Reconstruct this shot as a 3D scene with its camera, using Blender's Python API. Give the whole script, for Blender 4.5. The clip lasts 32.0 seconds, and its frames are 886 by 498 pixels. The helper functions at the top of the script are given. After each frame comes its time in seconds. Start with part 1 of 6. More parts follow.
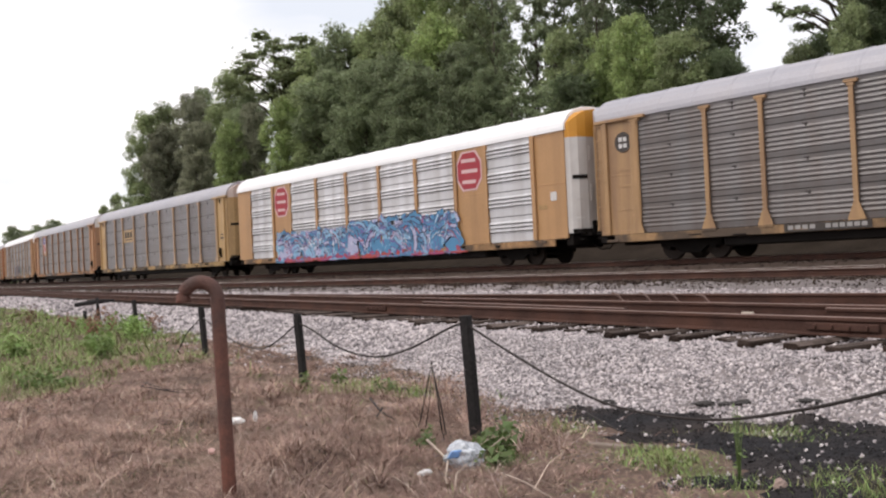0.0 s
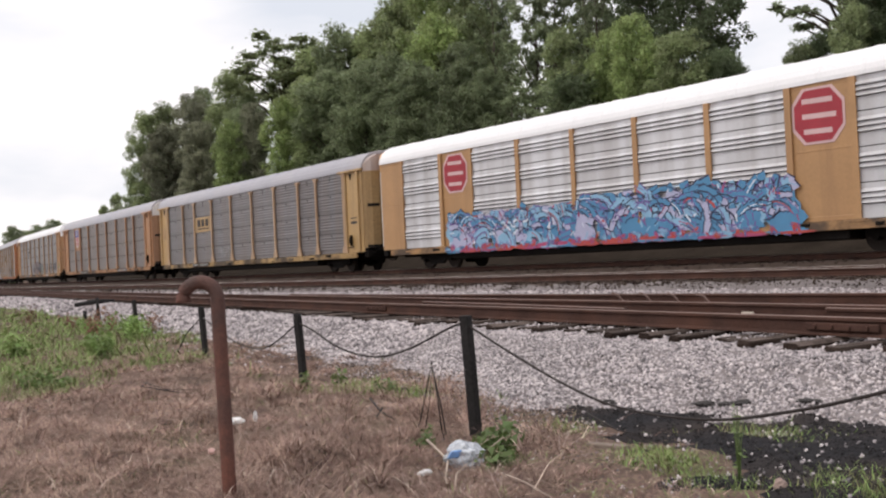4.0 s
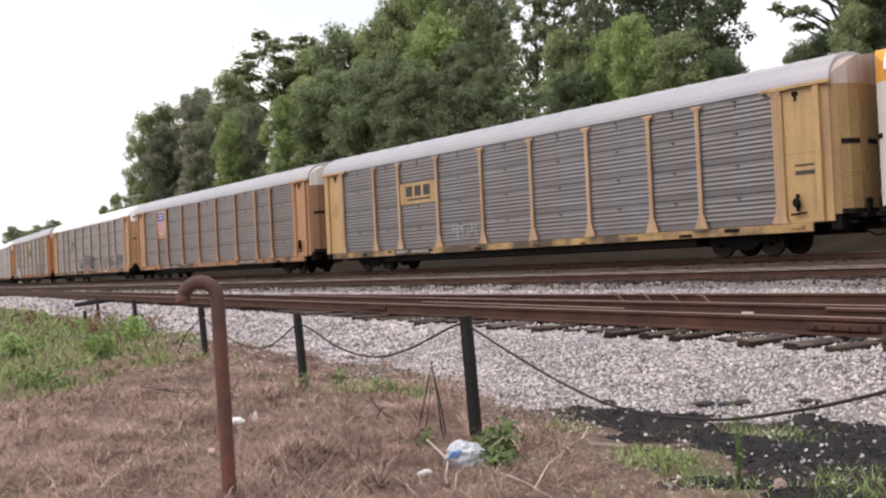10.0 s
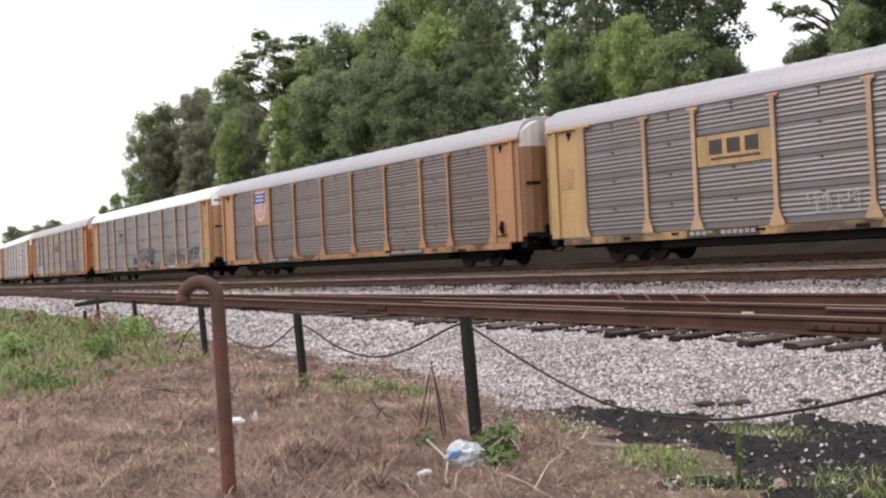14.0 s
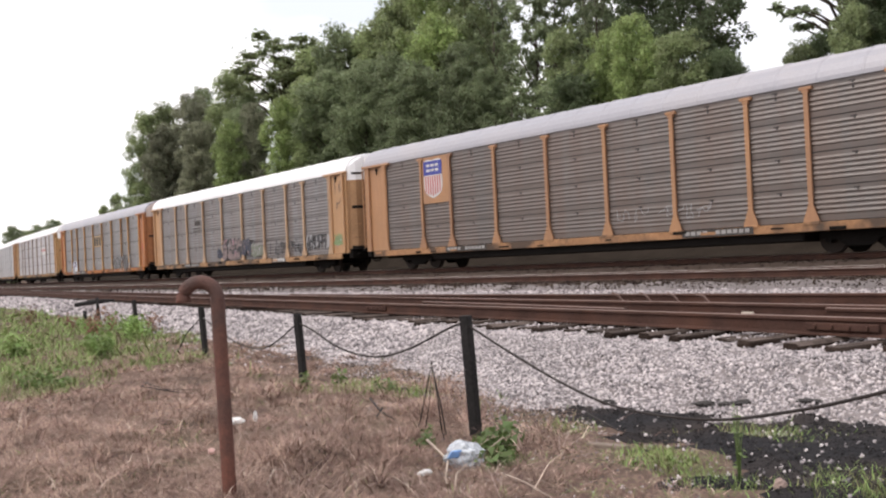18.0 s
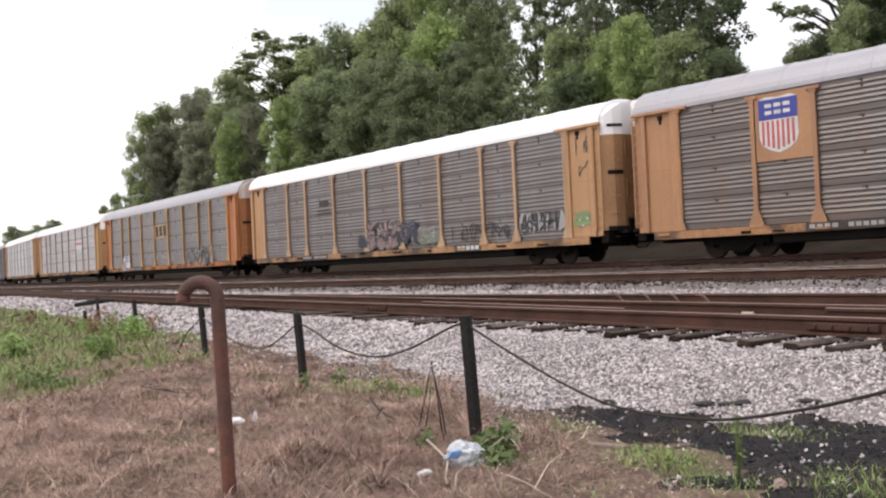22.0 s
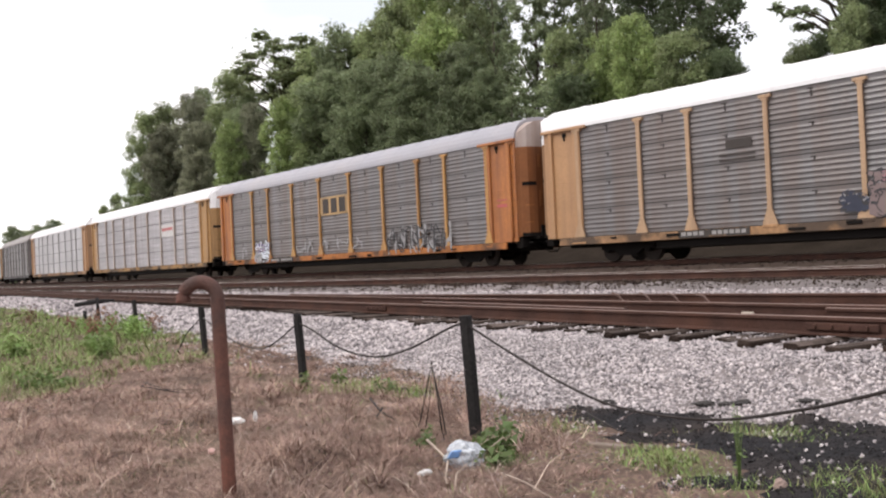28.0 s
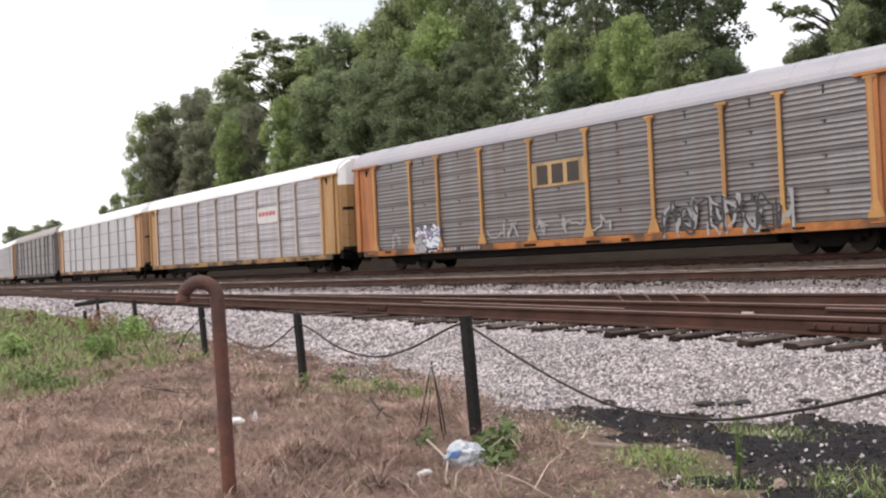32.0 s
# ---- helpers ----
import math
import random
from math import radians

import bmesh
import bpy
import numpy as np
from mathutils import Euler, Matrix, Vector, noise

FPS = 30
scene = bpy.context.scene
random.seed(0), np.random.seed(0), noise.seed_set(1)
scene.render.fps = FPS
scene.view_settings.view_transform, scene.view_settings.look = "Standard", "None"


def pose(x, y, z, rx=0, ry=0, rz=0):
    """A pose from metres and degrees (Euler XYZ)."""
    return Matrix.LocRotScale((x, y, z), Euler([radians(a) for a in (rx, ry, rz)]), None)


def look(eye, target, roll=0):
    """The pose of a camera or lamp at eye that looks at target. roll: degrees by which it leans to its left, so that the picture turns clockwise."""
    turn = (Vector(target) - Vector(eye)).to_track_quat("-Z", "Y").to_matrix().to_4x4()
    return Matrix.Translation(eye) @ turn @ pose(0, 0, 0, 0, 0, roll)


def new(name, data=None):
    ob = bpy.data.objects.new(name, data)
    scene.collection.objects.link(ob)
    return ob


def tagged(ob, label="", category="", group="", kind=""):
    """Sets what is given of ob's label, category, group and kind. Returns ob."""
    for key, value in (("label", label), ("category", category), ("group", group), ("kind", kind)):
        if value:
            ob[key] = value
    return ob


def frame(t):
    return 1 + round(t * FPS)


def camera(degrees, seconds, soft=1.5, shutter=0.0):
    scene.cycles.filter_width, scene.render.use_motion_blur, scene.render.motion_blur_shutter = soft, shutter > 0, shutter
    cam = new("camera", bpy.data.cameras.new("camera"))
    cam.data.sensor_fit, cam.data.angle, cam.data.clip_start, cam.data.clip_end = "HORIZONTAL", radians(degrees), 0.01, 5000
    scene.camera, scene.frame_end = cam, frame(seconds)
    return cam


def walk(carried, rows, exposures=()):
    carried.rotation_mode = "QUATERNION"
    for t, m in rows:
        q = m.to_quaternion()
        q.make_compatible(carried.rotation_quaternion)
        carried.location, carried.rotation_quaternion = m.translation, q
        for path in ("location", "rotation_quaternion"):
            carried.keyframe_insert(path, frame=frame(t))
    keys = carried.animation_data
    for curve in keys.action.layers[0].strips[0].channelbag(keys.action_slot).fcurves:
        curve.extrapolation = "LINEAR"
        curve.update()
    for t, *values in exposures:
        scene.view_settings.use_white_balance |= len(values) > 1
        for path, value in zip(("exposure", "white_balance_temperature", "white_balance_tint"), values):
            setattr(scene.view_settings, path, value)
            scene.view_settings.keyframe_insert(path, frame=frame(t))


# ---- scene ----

# ---------------------------------------------------------------- camera
# x runs along the main track (the train's way), y away from the camera, z = 0 at the main track's rail head
EYE = Vector((0.0, 0.0, 0.278))
YAW, TILT = radians(-50.82), radians(0.766)
AIM = EYE + Vector((math.sin(YAW) * math.cos(TILT), math.cos(YAW) * math.cos(TILT), math.sin(TILT))) * 10
cam = camera(50.4, 32.0, soft=2.2)
# the camera's own exposure dips while the white-roofed car fills the view
walk(cam, [(0.0, look(EYE, AIM, -2.66)), (32.0, look(EYE, AIM, -2.66))],
     [(0.0, 0.16), (2.0, 0.08), (3.5, 0.02), (4.6, 0.04), (6.0, 0.13), (7.5, 0.25), (9.0, 0.33), (32.0, 0.33)])

# ---------------------------------------------------------------- light: bright overcast
SUN_ELEV, SUN_TURN = radians(55), radians(195)
world = bpy.data.worlds.new("overcast_sky")
scene.world = world
world.use_nodes = True
wn, wl = world.node_tree.nodes, world.node_tree.links
bg = wn["Background"]
sky = wn.new("ShaderNodeTexSky")
sky.sky_type = "NISHITA"
sky.sun_disc = False
sky.sun_elevation, sky.sun_rotation = SUN_ELEV, SUN_TURN
sky.air_density, sky.dust_density = 1.0, 3.0
sky_dim = wn.new("ShaderNodeMix")
sky_dim.data_type, sky_dim.blend_type = "RGBA", "MULTIPLY"
sky_dim.inputs["Factor"].default_value = 1.0
sky_dim.inputs["B"].default_value = (0.10, 0.10, 0.10, 1)
wl.new(sky.outputs["Color"], sky_dim.inputs["A"])
wco = wn.new("ShaderNodeTexCoord")
wmap = wn.new("ShaderNodeMapping")
wmap.inputs["Scale"].default_value = (1.0, 1.0, 3.2)
wl.new(wco.outputs["Generated"], wmap.inputs["Vector"])
cloud = wn.new("ShaderNodeTexNoise")
cloud.inputs["Scale"].default_value = 2.2
cloud.inputs["Detail"].default_value = 5.0
wl.new(wmap.outputs["Vector"], cloud.inputs["Vector"])
cramp = wn.new("ShaderNodeValToRGB")
cramp.color_ramp.elements[0].position, cramp.color_ramp.elements[0].color = 0.36, (0.82, 0.85, 0.93, 1)
cramp.color_ramp.elements[1].position, cramp.color_ramp.elements[1].color = 0.55, (1.17, 1.12, 1.13, 1)
wl.new(cloud.outputs["Fac"], cramp.inputs["Fac"])
mixsky = wn.new("ShaderNodeMix")
mixsky.data_type = "RGBA"
mixsky.inputs["Factor"].default_value = 0.90
wl.new(sky_dim.outputs["Result"], mixsky.inputs["A"])
wl.new(cramp.outputs["Color"], mixsky.inputs["B"])
wl.new(mixsky.outputs["Result"], bg.inputs["Color"])
bg.inputs["Strength"].default_value = 1.0
sun = bpy.data.lights.new("sun", "SUN")
sun.energy, sun.angle, sun.color = 1.5, radians(40), (1.0, 0.94, 0.88)
sun_ob = new("sun", sun)
sun_ob.matrix_world = look((0, -20, 40), Vector((0, -20, 40)) - Vector((math.sin(SUN_TURN) * math.cos(SUN_ELEV), math.cos(SUN_TURN) * math.cos(SUN_ELEV), math.sin(SUN_ELEV))))


# ---------------------------------------------------------------- materials
def mat(name, base, rough=0.7, metal=0.0, var=0.25, scale=2.0, fine=30.0, bump=0.15, stain=None, streak=0.0, island=0.0, objrand=0.0, thresh=0.52, ramp=0.14, bands=0.0, spec=0.5):
    """base colour varied at two scales, with stains (colour, amount), vertical streaks, and per-piece variation."""
    m = bpy.data.materials.new(name)
    m.use_nodes = True
    n, l = m.node_tree.nodes, m.node_tree.links
    bsdf = n["Principled BSDF"]
    co = n.new("ShaderNodeTexCoord")
    info = n.new("ShaderNodeObjectInfo")
    shift = n.new("ShaderNodeVectorMath")
    shift.operation = "MULTIPLY_ADD"
    l.new(info.outputs["Random"], shift.inputs[0])
    shift.inputs[1].default_value = (37.0, 17.0, 23.0)
    l.new(co.outputs["Object"], shift.inputs[2])

    def noise_tex(sc, vec, det=4.0):
        t = n.new("ShaderNodeTexNoise")
        t.inputs["Scale"].default_value = sc
        t.inputs["Detail"].default_value = det
        l.new(vec, t.inputs["Vector"])
        return t

    big = noise_tex(scale, shift.outputs[0])
    small = noise_tex(fine, shift.outputs[0], 3.0)
    add = n.new("ShaderNodeMath")
    add.operation = "ADD"
    l.new(big.outputs["Fac"], add.inputs[0])
    l.new(small.outputs["Fac"], add.inputs[1])
    val = n.new("ShaderNodeMapRange")
    val.inputs["From Min"].default_value, val.inputs["From Max"].default_value = 0.6, 1.4
    val.inputs["To Min"].default_value, val.inputs["To Max"].default_value = 1 - var, 1 + var
    l.new(add.outputs[0], val.inputs["Value"])
    hsv = n.new("ShaderNodeHueSaturation")
    hsv.inputs["Color"].default_value = (*base, 1)
    last = val.outputs["Result"]
    sources = []
    if island:
        geo = n.new("ShaderNodeNewGeometry")
        sources.append((geo.outputs["Random Per Island"], island))
    if objrand:
        sources.append((info.outputs["Random"], objrand))
    for src, amount in sources:
        mr = n.new("ShaderNodeMapRange")
        mr.inputs["To Min"].default_value, mr.inputs["To Max"].default_value = 1 - amount, 1 + amount
        l.new(src, mr.inputs["Value"])
        mul = n.new("ShaderNodeMath")
        mul.operation = "MULTIPLY"
        l.new(last, mul.inputs[0])
        l.new(mr.outputs["Result"], mul.inputs[1])
        last = mul.outputs[0]
    # horizontal bands: light caught along the panel ribs, put into the colour
    if bands:
        bm_map = n.new("ShaderNodeMapping")
        bm_map.inputs["Scale"].default_value = (0.22, 0.22, 7.0)
        l.new(shift.outputs[0], bm_map.inputs["Vector"])
        bt = noise_tex(1.0, bm_map.outputs["Vector"], 5.0)
        br = n.new("ShaderNodeMapRange")
        br.inputs["From Min"].default_value, br.inputs["From Max"].default_value = 0.35, 0.68
        br.inputs["To Min"].default_value, br.inputs["To Max"].default_value = 1 - bands, 1 + bands
        l.new(bt.outputs["Fac"], br.inputs["Value"])
        mul = n.new("ShaderNodeMath")
        mul.operation = "MULTIPLY"
        l.new(last, mul.inputs[0])
        l.new(br.outputs["Result"], mul.inputs[1])
        last = mul.outputs[0]
    if island:
        hm = n.new("ShaderNodeMapRange")
        hm.inputs["To Min"].default_value, hm.inputs["To Max"].default_value = 0.5 - 0.05 * island, 0.5 + 0.05 * island
        l.new(geo.outputs["Random Per Island"], hm.inputs["Value"])
        l.new(hm.outputs["Result"], hsv.inputs["Hue"])
    l.new(last, hsv.inputs["Value"])
    col = hsv.outputs["Color"]
    if stain:
        st = noise_tex(scale * 0.7 + 0.15, shift.outputs[0], 6.0)
        if streak:
            mp = n.new("ShaderNodeMapping")
            mp.inputs["Scale"].default_value = (streak, streak, streak * 0.07)
            l.new(shift.outputs[0], mp.inputs["Vector"])
            l.new(mp.outputs["Vector"], st.inputs["Vector"])
            st.inputs["Scale"].default_value = 1.0
        sr = n.new("ShaderNodeMapRange")
        sr.inputs["From Min"].default_value, sr.inputs["From Max"].default_value = thresh - ramp, thresh + ramp
        sr.inputs["To Max"].default_value = stain[1]
        l.new(st.outputs["Fac"], sr.inputs["Value"])
        mx = n.new("ShaderNodeMix")
        mx.data_type = "RGBA"
        l.new(sr.outputs["Result"], mx.inputs["Factor"])
        l.new(col, mx.inputs["A"])
        mx.inputs["B"].default_value = (*stain[0], 1)
        col = mx.outputs["Result"]
    l.new(col, bsdf.inputs["Base Color"])
    bsdf.inputs["Roughness"].default_value = rough
    bsdf.inputs["Metallic"].default_value = metal
    bsdf.inputs["Specular IOR Level"].default_value = spec
    if bump:
        bp = n.new("ShaderNodeBump")
        bp.inputs["Strength"].default_value = bump
        bp.inputs["Distance"].default_value = 0.02
        l.new(small.outputs["Fac"], bp.inputs["Height"])
        l.new(bp.outputs["Normal"], bsdf.inputs["Normal"])
    return m


def leaf_mat(name, base, island=0.3, trans=0.5, objrand=0.25):
    m = mat(name, base, rough=0.6, var=0.35, scale=0.3, fine=2.0, bump=0, island=island, objrand=objrand)
    n, l = m.node_tree.nodes, m.node_tree.links
    bsdf, out = n["Principled BSDF"], n["Material Output"]
    tr = n.new("ShaderNodeBsdfTranslucent")
    l.new(bsdf.inputs["Base Color"].links[0].from_socket, tr.inputs["Color"])
    mix = n.new("ShaderNodeMixShader")
    mix.inputs["Fac"].default_value = trans
    l.new(bsdf.outputs["BSDF"], mix.inputs[1])
    l.new(tr.outputs["BSDF"], mix.inputs[2])
    l.new(mix.outputs["Shader"], out.inputs["Surface"])
    return m


M_DRY = mat("dry_ground", (0.135, 0.094, 0.077), 0.95, var=0.5, scale=1.1, fine=24, bump=0.8, stain=((0.085, 0.09, 0.040), 0.5), thresh=0.62, spec=0.08)
M_STRAW = mat("dead_grass", (0.335, 0.226, 0.186), 0.9, var=0.60, scale=1.9, fine=10, bump=0, island=0.45, spec=0.08)
M_STRAW_DARK = mat("dark_dead_grass", (0.185, 0.122, 0.102), 0.9, var=0.5, scale=1.9, fine=10, bump=0, island=0.4, spec=0.08)
M_STRAW_PALE = mat("bleached_dead_grass", (0.50, 0.39, 0.33), 0.9, var=0.4, scale=1.9, fine=10, bump=0, island=0.4, spec=0.08)
M_GRASS_DULL = mat("olive_grass", (0.190, 0.185, 0.085), 0.8, var=0.3, scale=0.8, fine=10, bump=0, island=0.4)
M_GRASS = mat("green_grass", (0.205, 0.285, 0.085), 0.8, var=0.25, scale=0.8, fine=10, bump=0, island=0.4)
M_WEED = leaf_mat("weed_leaf", (0.135, 0.195, 0.062), 0.35, 0.3)
M_WEED_LIGHT = leaf_mat("light_weed_leaf", (0.172, 0.245, 0.075), 0.35, 0.3)
M_BALLAST = mat("grey_ballast", (0.20, 0.175, 0.172), 0.9, var=0.5, scale=1.0, fine=26, bump=1.0, spec=0.08)
M_BALLAST_B = mat("oiled_brown_ballast", (0.068, 0.050, 0.042), 0.9, var=0.4, scale=0.8, fine=22, bump=1.0, spec=0.08)
M_STONE = mat("ballast_stone", (0.375, 0.335, 0.340), 0.85, var=0.35, scale=1.2, fine=30, bump=0.2, island=0.72)
M_STONE_B = mat("brown_ballast_stone", (0.055, 0.040, 0.033), 0.85, var=0.2, scale=2, fine=30, bump=0.2, island=0.5, spec=0.08)
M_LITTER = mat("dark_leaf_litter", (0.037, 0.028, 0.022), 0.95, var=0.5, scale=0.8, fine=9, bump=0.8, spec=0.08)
M_CINDER = mat("black_cinders", (0.024, 0.023, 0.025), 0.9, var=0.5, scale=2, fine=40, bump=1.0, stain=((0.060, 0.046, 0.040), 0.6), thresh=0.54, ramp=0.12, spec=0.08)
M_CINDERSTONE = mat("cinder_stone", (0.036, 0.033, 0.034), 0.8, var=0.3, island=0.5, spec=0.08)
M_RAIL = mat("rusty_rail", (0.074, 0.042, 0.034), 0.8, 0.2, var=0.35, scale=3, fine=50, bump=0.25, stain=((0.120, 0.058, 0.040), 0.5), thresh=0.58, spec=0.08)
M_RAILHEAD = mat("worn_rail_head", (0.42, 0.365, 0.335), 0.42, 0.6, var=0.25, scale=3, fine=50, bump=0.1)
M_RAILHEAD_RUSTY = mat("rusty_rail_head", (0.165, 0.105, 0.088), 0.7, 0.15, var=0.3, scale=2, fine=40, bump=0.2)
# tops lighter than sides and ends: their lit and shadowed faces put into colour
M_TIE_TOP = mat("dusty_lit_tie_top", (0.105, 0.082, 0.072), 0.95, var=0.5, scale=4, fine=30, bump=0.5, objrand=0.4, stain=((0.035, 0.026, 0.022), 0.7), spec=0.08)
M_TIE = mat("creosote_tie", (0.030, 0.021, 0.017), 0.9, var=0.4, scale=3, fine=30, bump=0.5, objrand=0.35, spec=0.08)
M_POST = mat("black_post_steel", (0.022, 0.020, 0.020), 0.8, 0.0, var=0.5, scale=4, fine=40, bump=0.35, spec=0.2)
M_PIPE = mat("rusty_pipe", (0.150, 0.058, 0.040), 0.75, 0.1, var=0.45, scale=5, fine=60, bump=0.35, stain=((0.050, 0.036, 0.033), 0.8), thresh=0.55)
M_WIRE = mat("steel_cable", (0.032, 0.025, 0.023), 0.7, 0.4)
M_BARK = mat("bark", (0.085, 0.066, 0.052), 0.95, var=0.4, scale=2, fine=14, bump=0.8)
M_LEAF_A = leaf_mat("leaf_mid_green", (0.288, 0.335, 0.168))
M_LEAF_B = leaf_mat("leaf_light_green", (0.292, 0.358, 0.145))
M_LEAF_C = leaf_mat("leaf_dark_green", (0.245, 0.290, 0.160))
M_LEAF_E = leaf_mat("leaf_deep_green", (0.130, 0.165, 0.085))
M_LEAF_D = leaf_mat("leaf_dull_brown_green", (0.255, 0.262, 0.178))
M_BLACK = mat("black_underframe", (0.012, 0.010, 0.009), 0.85, 0.0, var=0.4, spec=0.12)
M_WHEEL = mat("wheel_steel", (0.032, 0.024, 0.020), 0.7, 0.2, var=0.3, spec=0.2)
M_WHITE = mat("white_paint", (0.72, 0.71, 0.70), 0.6, var=0.08)
M_PLASTIC = mat("thin_white_plastic", (0.70, 0.74, 0.80), 0.15, var=0.55, scale=22, fine=60, bump=0.3)
M_PLASTIC.node_tree.nodes["Principled BSDF"].inputs["Transmission Weight"].default_value = 0.45
M_CLOD = mat("dark_clod", (0.035, 0.030, 0.028), 0.95, var=0.5, bump=0.6)
M_DOCK = leaf_mat("rusty_dock_stalk", (0.230, 0.120, 0.080), 0.3, 0.2)
M_WOOD = mat("grey_twig", (0.20, 0.155, 0.125), 0.9)


# ---------------------------------------------------------------- mesh helpers
def link(name, bm, material, parent=None, label="", smooth=False):
    me = bpy.data.meshes.new(name)
    bm.to_mesh(me)
    bm.free()
    for mm in (material if isinstance(material, (list, tuple)) else [material]):
        me.materials.append(mm)
    if smooth:
        me.polygons.foreach_set("use_smooth", [True] * len(me.polygons))
    ob = new(name, me)
    if parent:
        ob.parent = parent
    if label:
        ob["label"] = label
    return ob


def part(name, bm, material, parent, label="", smooth=False):
    return link(name, bm, material, parent, label, smooth)


def part_of(name, me, parent, at=(0, 0, 0), label="", turn=0.0):
    """another object on the same mesh"""
    ob = new(name, me)
    ob.parent = parent
    ob.matrix_basis = pose(*at, 0, 0, turn)
    if label:
        ob["label"] = label
    return ob


def empty(name, m=None):
    ob = new(name)
    ob.empty_display_size = 0.3
    if m is not None:
        ob.matrix_basis = m
    return ob


def box(bm, x0, x1, y0, y1, z0, z1, mi=0, bev=0.0):
    vs = [bm.verts.new((x, y, z)) for x in (x0, x1) for y in (y0, y1) for z in (z0, z1)]
    fs = [(0, 1, 3, 2), (4, 6, 7, 5), (0, 4, 5, 1), (2, 3, 7, 6), (0, 2, 6, 4), (1, 5, 7, 3)]
    made = []
    for f in fs:
        face = bm.faces.new([vs[i] for i in f])
        face.material_index = mi
        made.append(face)
    if bev:
        edges = list({e for f in made for e in f.edges})
        bmesh.ops.bevel(bm, geom=edges, offset=bev, segments=1, affect="EDGES", profile=0.5)
    return vs


def tube(bm, pts, radii, seg=8, mi=0, cap=True):
    """a tube along points"""
    pts = [Vector(p) for p in pts]
    rings = []
    ref = Vector((0.3, 0.2, 1)).normalized()
    for i, p in enumerate(pts):
        d = (pts[min(i + 1, len(pts) - 1)] - pts[max(i - 1, 0)]).normalized()
        a = d.cross(ref)
        if a.length < 0.05:
            a = d.cross(Vector((1, 0, 0)))
        a.normalize()
        b = d.cross(a)
        r = radii[i] if hasattr(radii, "__len__") else radii
        rings.append([bm.verts.new(p + (a * math.cos(k * math.tau / seg) + b * math.sin(k * math.tau / seg)) * r) for k in range(seg)])
    for r0, r1 in zip(rings, rings[1:]):
        for k in range(seg):
            f = bm.faces.new((r0[k], r0[(k + 1) % seg], r1[(k + 1) % seg], r1[k]))
            f.smooth = True
            f.material_index = mi
    if cap:
        for ring in (rings[0][::-1], rings[-1]):
            f = bm.faces.new(ring)
            f.material_index = mi
    return rings


def mesh_np(name, verts, faces, materials, mat_index=None, smooth=False):
    """an object from numpy arrays; faces: n x k"""
    me = bpy.data.meshes.new(name)
    k = faces.shape[1]
    me.vertices.add(len(verts))
    me.vertices.foreach_set("co", np.asarray(verts, np.float32).ravel())
    me.loops.add(faces.size)
    me.loops.foreach_set("vertex_index", faces.astype(np.int32).ravel())
    me.polygons.add(len(faces))
    me.polygons.foreach_set("loop_start", np.arange(0, faces.size, k, dtype=np.int32))
    for mm in materials:
        me.materials.append(mm)
    if mat_index is not None:
        me.polygons.foreach_set("material_index", mat_index.astype(np.int32))
    if smooth:
        me.polygons.foreach_set("use_smooth", np.ones(len(faces), bool))
    me.update(calc_edges=True)
    me.validate()
    return me


# ---------------------------------------------------------------- plan of the ground and tracks
G = -0.92


def bend(x):
    return 0.2774 * ((x + 20) / 20) ** 2


def y_main(x):
    return 26.79 + bend(x)


def y_second(x):
    return 20.0 + bend(x)


def y_near(x):
    x = np.asarray(x, float)
    return np.where(x < 0, 8.33 - 0.14 * x, 8.33 - 0.14 * np.minimum(x, 20) + 0.0035 * np.minimum(x, 20) ** 2)


def wob(x, y, s, seed=0.0):
    """smooth pseudo noise, about -1 to 1"""
    x, y = np.asarray(x, float) * s, np.asarray(y, float) * s
    return (np.sin(x * 1.3 + 1.7 * np.sin(y * 0.9 + seed)) + np.sin(y * 1.7 + 1.3 * np.sin(x * 1.1 + 2 * seed)) + np.sin((x + y) * 2.3 + seed * 3) * 0.6) / 2.6


def z_ground(x, y):
    return G + 0.035 * wob(x, y, 1.1) + 0.02 * wob(x, y, 3.7, 2.0) + np.clip((np.asarray(y) - y_main(np.clip(x, -330, 60)) - 3.5) * 0.35, 0, 1.9)


def z_ballast(x, y):
    d, e, w = y - y_near(x), y - y_second(x), y - y_main(x)
    n = (0.03 * wob(x, y, 2.3, 1.0) + 0.02 * wob(x, y, 6.1, 3.0)) * np.where(np.abs(d) < 1.7, 0.35, 1.0)
    near = -0.610 - np.clip((-d - 1.0) * 0.06, 0, 0.03) - np.maximum(0, np.abs(d) - 1.75 + 0.25 * wob(x, y, 0.5, 4)) * np.where(d < 0, 0.22 + 0.04 * wob(x, y, 0.3) - 0.075 * np.exp(-((x + 5.8) / 1.6) ** 2), 0.15)
    base = np.where(d > 0, -0.64, -1.3)
    second = -0.46 - np.maximum(0, np.abs(e) - 1.45) * 0.4
    main = -0.21 - np.maximum(0, np.abs(w) - 1.5) * 0.33
    return np.maximum(np.maximum(np.maximum(near, base), second), main) + n


def grid_mesh(name, xs, ys, zf, materials, pick=None):
    X, Y = np.meshgrid(xs, ys, indexing="ij")
    if Y.shape != X.shape:
        raise ValueError
    Z = zf(X, Y)
    V = np.stack([X, Y, Z], -1).reshape(-1, 3)
    nx, ny = X.shape
    i = np.arange((nx - 1))[:, None] * ny + np.arange(ny - 1)[None, :]
    F = np.stack([i, i + ny, i + ny + 1, i + 1], -1).reshape(-1, 4)
    mi = pick(V[F].mean(1)) if pick else None
    return mesh_np(name, V, F, materials, mi, smooth=True)


